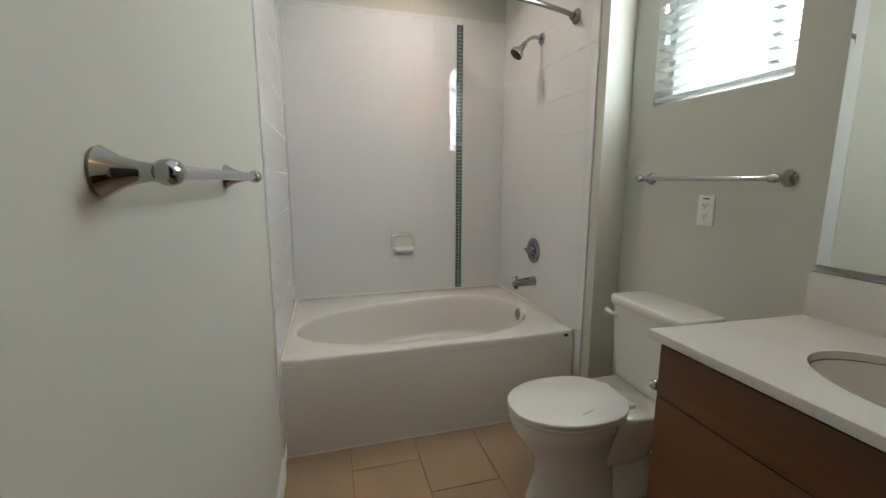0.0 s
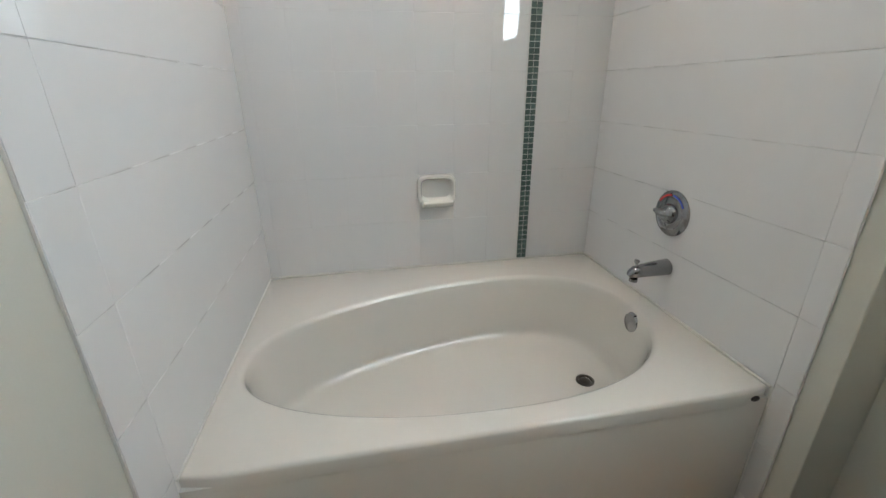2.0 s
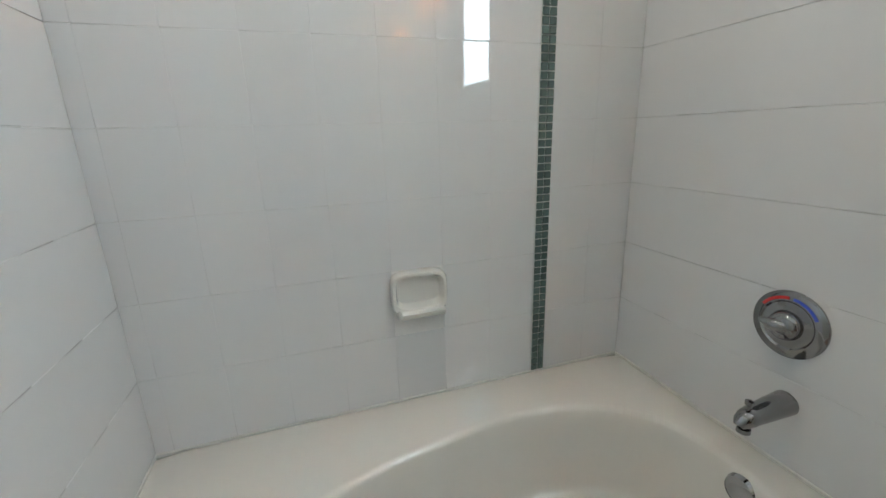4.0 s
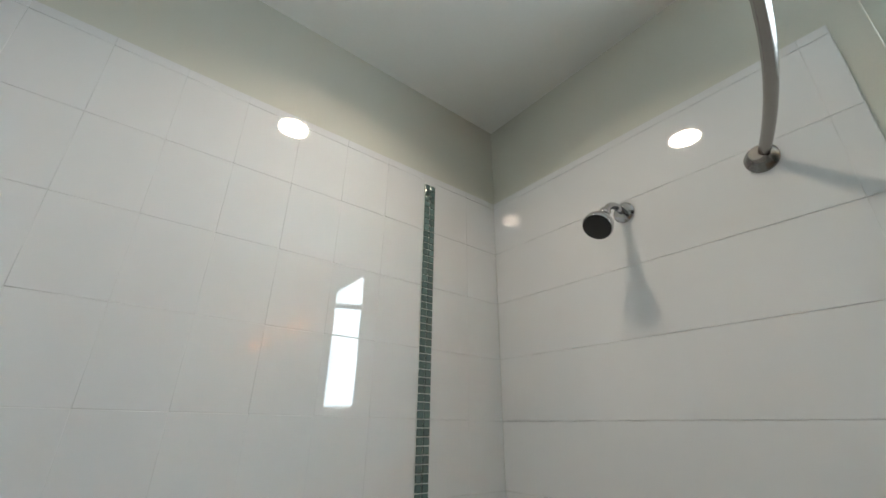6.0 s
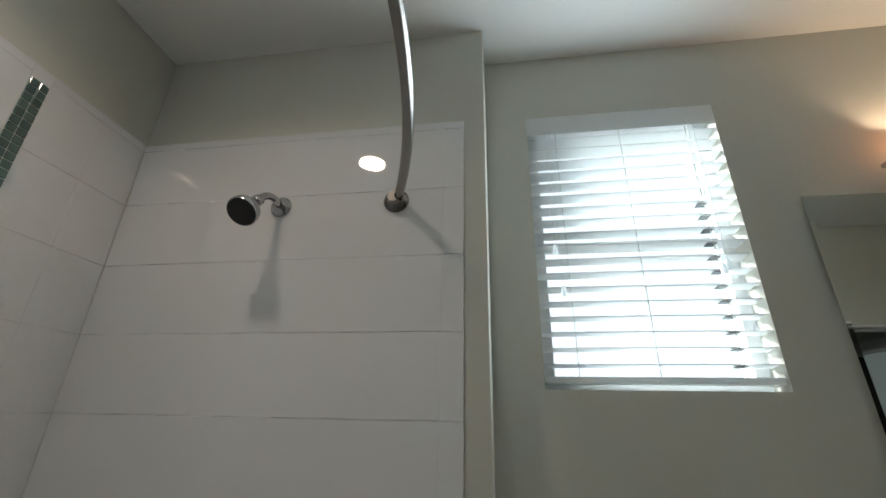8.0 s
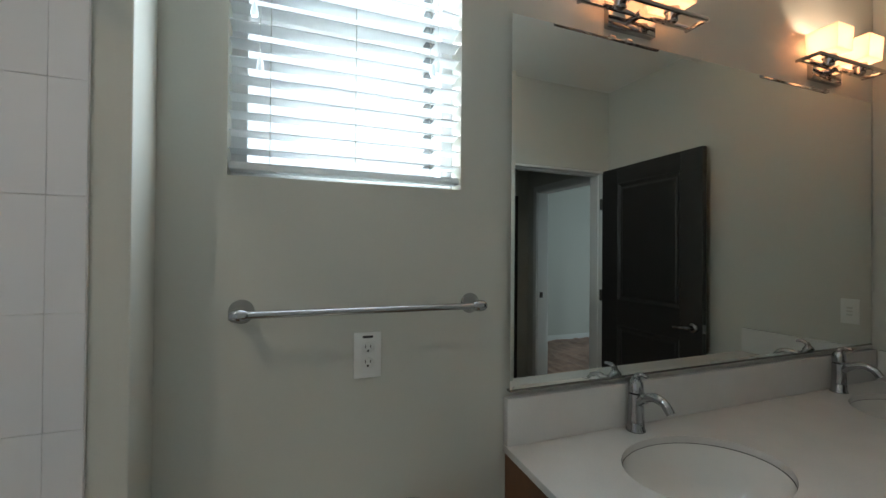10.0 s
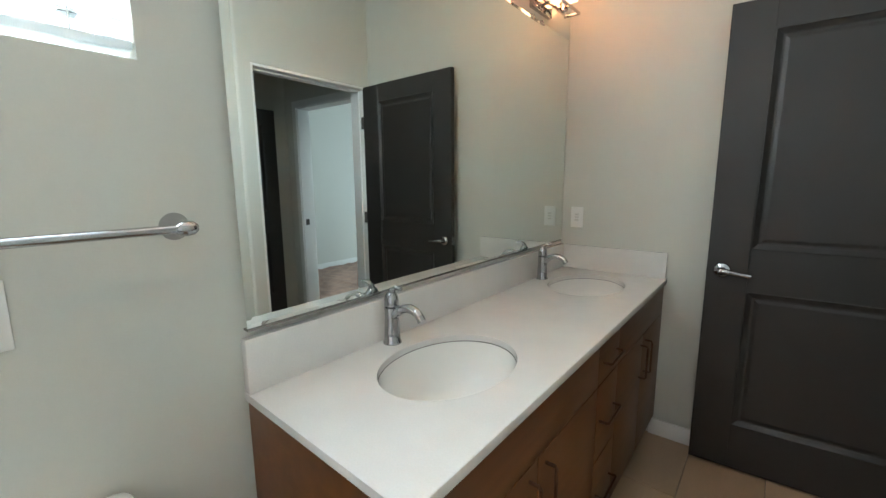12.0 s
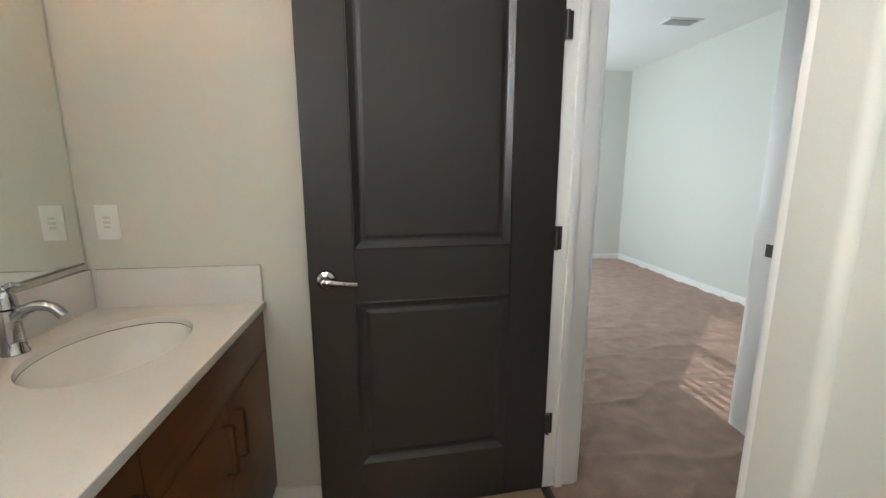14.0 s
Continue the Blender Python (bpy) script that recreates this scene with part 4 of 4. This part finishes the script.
tagged(closet, kind="structure")
closet.matrix_world = pose(HX0 + 0.037, -2.06, 0.012, 0, 0, -90)


# ---- plates ----
def build_plate(name, m, label, kind):
    p = thing(name, label, "wall plate")
    part("cover", bm_box(-0.035, 0.035, -0.0055, -0.0003, -0.058, 0.058, 0.002), M_PLATE, p)
    part("insert", bm_box(-0.0170, 0.0170, -0.0072, -0.005, -0.034, 0.034, 0.0012), M_PLATE, p)
    if kind == "outlet":
        for z in (-0.019, 0.019):
            sock = part("socket", lathe([(0.0155, 0), (0.0155, 0.0014), (0.0145, 0.002), (0, 0.002)], 24, "-y", (0, -0.0070, z), sy=0.86), M_PLATE, p)
            # near-black plates on the socket face give the slots their inner shade
            slots = bmesh.new()
            bm_box(-0.0072, -0.0054, -0.0096, -0.0090, z - 0.001, z + 0.008, bm=slots)
            bm_box(0.0054, 0.0072, -0.0096, -0.0090, z - 0.001, z + 0.007, bm=slots)
            bm_box(-0.0024, 0.0024, -0.0096, -0.0090, z - 0.010, z - 0.005, bm=slots)
            part("slots", slots, M_DARKSLOT, sock)
        part("label_strip", bm_box(-0.013, 0.013, -0.0062, -0.0056, 0.043, 0.049), M_DARKSLOT, p)
    else:
        for z in (-0.016, 0.0, 0.016):
            part("button", bm_box(-0.011, 0.011, -0.0088, -0.0070, z - 0.004, z + 0.004, 0.0006), M_CORD, p)
    p.matrix_world = m
    return p


build_plate("outlet", pose(W, -0.581, 1.150, 0, 0, -90), "white duplex outlet below the towel bar", "outlet")
build_plate("wall_switch", pose(1.553, YS, 1.152, 0, 0, 180), "white control plate with three small buttons above the side splash", "control")

det = thing("smoke_detector", "small white rectangular sensor box on the bedroom wall", "smoke detector", (-2.86, -4.19, 2.04))
part("case", bm_box(0.0005, 0.030, -0.045, 0.045, -0.06, 0.06, 0.006), M_PLATE, det)
part("grille", bm_box(0.030, 0.0315, -0.022, 0.022, -0.02, 0.01), M_VENT, det)

vent = thing("ceiling_vent", "white metal ceiling vent in the bedroom", "air vent", (-2.17, -5.27, CEIL))
part("frame", bm_box(-0.17, 0.17, -0.10, 0.10, -0.010, 0.0, 0.003), M_VENT, vent)
# no hollow behind the louvres; a dark plate paints its shade
part("recess", bm_box(-0.14, 0.14, -0.07, 0.07, -0.0125, -0.0102), M_DARKSLOT, vent)
for k in range(6):
    part("slat", bm_box(-0.14, 0.14, -0.06 + k * 0.024 - 0.004, -0.06 + k * 0.024 + 0.004, -0.016, -0.0128), M_VENT, vent)


# ---- tiles, last ----
COLS = [0.0077] + [0.051 + 0.154 * k for k in range(8)]
COLS[-1] = 1.1285
ROWS = [TUB + 0.002, 0.692] + [0.692 + 0.2033 * k for k in range(1, 9)] + [TOP]
JX, JZ = 0.0001, 0.0004


def tile_mesh(w, h, th=0.007, side=0.6):
    """A glazed tile with rolled edges; side: how far its upright edges roll, against the level ones."""
    bm = bmesh.new()
    e = 0.0009
    rows = []
    for d, y in ((0, 0), (0, -th + e), (0.3 * e, -th + 0.3 * e), (e, -th), (1.6 * e, -th)):
        rows.append([bm.verts.new((x, y, z)) for x, z in ((d * side, d), (w - d * side, d), (w - d * side, h - d), (d * side, h - d))])
    for p, q in zip(rows, rows[1:]):
        for i in range(4):
            bm.faces.new((p[i], p[(i + 1) % 4], q[(i + 1) % 4], q[i]))
    bm.faces.new(rows[-1])
    me = bpy.data.meshes.new("tile")
    bmesh.ops.recalc_face_normals(bm, faces=bm.faces)
    for f in bm.faces:
        f.smooth = True
    bm.to_mesh(me)
    bm.free()
    me.materials.append(M_TILE)
    return me


MESHES = {}
rt = random.Random(4)


def lay_tiles(parent, cols, rows, frame_m, skip=(), tight=False):
    gap = 0.0 if tight else JX
    for i in range(len(cols) - 1):
        for j in range(len(rows) - 1):
            if (i, j) in skip:
                continue
            w, h = round(cols[i + 1] - cols[i] - 2 * gap, 5), round(rows[j + 1] - rows[j] - 2 * JZ, 4)
            if (w, h, tight) not in MESHES:
                MESHES[w, h, tight] = tile_mesh(w, h, side=0.02 if tight else 0.6)
            ob = new("tile", MESHES[w, h, tight])
            tilt = pose(0, 0, 0, 0.05 * math.sin(j * 7.3) if tight else rt.uniform(-0.09, 0.09), 0, 0 if tight else rt.uniform(-0.08, 0.08))
            ob.matrix_world = frame_m @ Matrix.Translation((cols[i] + gap, rt.uniform(-0.00012, 0.00012) * (0.3 if tight else 1), rows[j] + JZ)) @ tilt
            ob.parent = parent


def tile_bed(name, x0, x1, z0, z1, m, label):
    bed = structure(name, bm_box(x0, x1, -0.0052, 0.0, z0, z1), M_GROUT, label)
    bed.matrix_world = m
    return bed


MB = Matrix.Translation((0, YT + 0.0068, 0))
bed = tile_bed("tile_wall_back", 0.007, XT, TUB - 0.01, TOP, MB, "white glazed wall tiles behind the tub")
bed.matrix_world = Matrix()
bed.data.transform(MB)
lay_tiles(bed, COLS, ROWS, MB, skip={(5, 1)})
lay_tiles(bed, [1.1775, 1.331, 1.4845], ROWS, MB)
lay_tiles(bed, [1.1286, 1.1774], [2.3065, TOP], MB)
ME = pose(XT + 0.0068, 0, 0, 0, 0, -90)
bed = tile_bed("tile_wall_taps", -YT, 0.058, TUB - 0.46, TOP, ME, "white glazed wall tiles at the tap end")
bed.data.transform(ME)
bed.matrix_world = Matrix()
wcols = [-1.0195, -0.870] + [-0.870 + 0.154 * k for k in range(1, 6)] + [0.0, 0.057]
lay_tiles(bed, wcols[:-1], ROWS, ME, tight=True)
lay_tiles(bed, [0.0005, 0.057], [0.09, 0.286, 0.489, 0.692] + ROWS[2:], ME)
MW = pose(0.0005, 0, 0, 0, 0, 90)
bed = tile_bed("tile_wall_left", -0.105, YT, 0.01, TOP, MW, "white glazed wall tiles at the sloping end of the tub")
bed.data.transform(MW)
bed.matrix_world = Matrix()
lcols = [0.0005 + 0.1699 * k for k in range(7)]
lay_tiles(bed, lcols, ROWS, MW, tight=True)
lay_tiles(bed, [-0.104, -0.0005], [0.09, 0.286, 0.489, 0.692] + ROWS[2:], MW)

strip = structure("mosaic_strip", bm_box(1.1290, 1.1770, YT - 0.0008, YT + 0.0030, ROWS[0], 2.3055), M_MOSAIC_GROUT, "vertical band of green glass mosaic")
bm = bmesh.new()
q = 0.0103
a = [bm.verts.new((x, 0, z)) for x, z in ((-q, -q), (q, -q), (q, q), (-q, q))]
b = [bm.verts.new((x, -0.0034, z)) for x, z in ((-q, -q), (q, -q), (q, q), (-q, q))]
c = [bm.verts.new((x * 0.86, -0.0044, z * 0.86)) for x, z in ((-q, -q), (q, -q), (q, q), (-q, q))]
for p, r in ((a, b), (b, c)):
    for i in range(4):
        bm.faces.new((p[i], p[(i + 1) % 4], r[(i + 1) % 4], r[i]))
bm.faces.new(c)
mosaic = bpy.data.meshes.new("mosaic_tile")
bmesh.ops.recalc_face_normals(bm, faces=bm.faces)
bm.to_mesh(mosaic)
bm.free()
mosaic.materials.append(M_GLASS_TILE)
for k in range(78):
    for x in (1.1412, 1.1648):
        ob = new("mosaic_tile", mosaic)
        ob.matrix_world = Matrix.Translation((x, YT - 0.0005, ROWS[0] + 0.0117 + 0.02345 * k)) @ pose(0, 0, 0, rt.uniform(-1.8, 1.8), 0, rt.uniform(-1.8, 1.8))
        ob.parent = strip

# floor tiles, 0.305 wide in staggered columns along y
fm = {}


def floor_tile(x0, x1, y0, y1):
    w, d = round(x1 - x0, 4), round(y1 - y0, 4)
    if (w, d) not in fm:
        bm = bmesh.new()
        e = 0.0012
        loop = lambda g, z: [bm.verts.new((x, y, z)) for x, y in ((g, g), (w - g, g), (w - g, d - g), (g, d - g))]
        p, q_, r = loop(0, -0.008), loop(0, -e), loop(e, 0)
        for s, t in ((p, q_), (q_, r)):
            for i in range(4):
                bm.faces.new((s[i], s[(i + 1) % 4], t[(i + 1) % 4], t[i]))
        bm.faces.new(r)
        me = bpy.data.meshes.new("floor_tile")
        bmesh.ops.recalc_face_normals(bm, faces=bm.faces)
        bm.to_mesh(me)
        bm.free()
        me.materials.append(M_FTILE)
        fm[w, d] = me
    ob = new("tile", fm[w, d])
    ob.matrix_world = Matrix.Translation((x0, y0, rt.uniform(-0.0003, 0.0002)))
    ob.parent = floor_bath


fx = [0.002, 0.289, 0.594, 0.899, 1.204, 1.509, W - 0.002]
offs = [-0.035, -0.165, -0.378, -0.585, -0.165, -0.378]
for c in range(len(fx) - 1):
    ys = [-0.001]
    y = offs[c]
    while y > YS:
        ys.append(y)
        y -= 0.610 if c else 0.610
    ys.append(YS + 0.001)
    for b_, a_ in zip(ys, ys[1:]):
        if b_ - a_ > 0.02:
            floor_tile(fx[c] + 0.0015, fx[c + 1] - 0.0015, a_ + 0.0015, b_ - 0.0015)
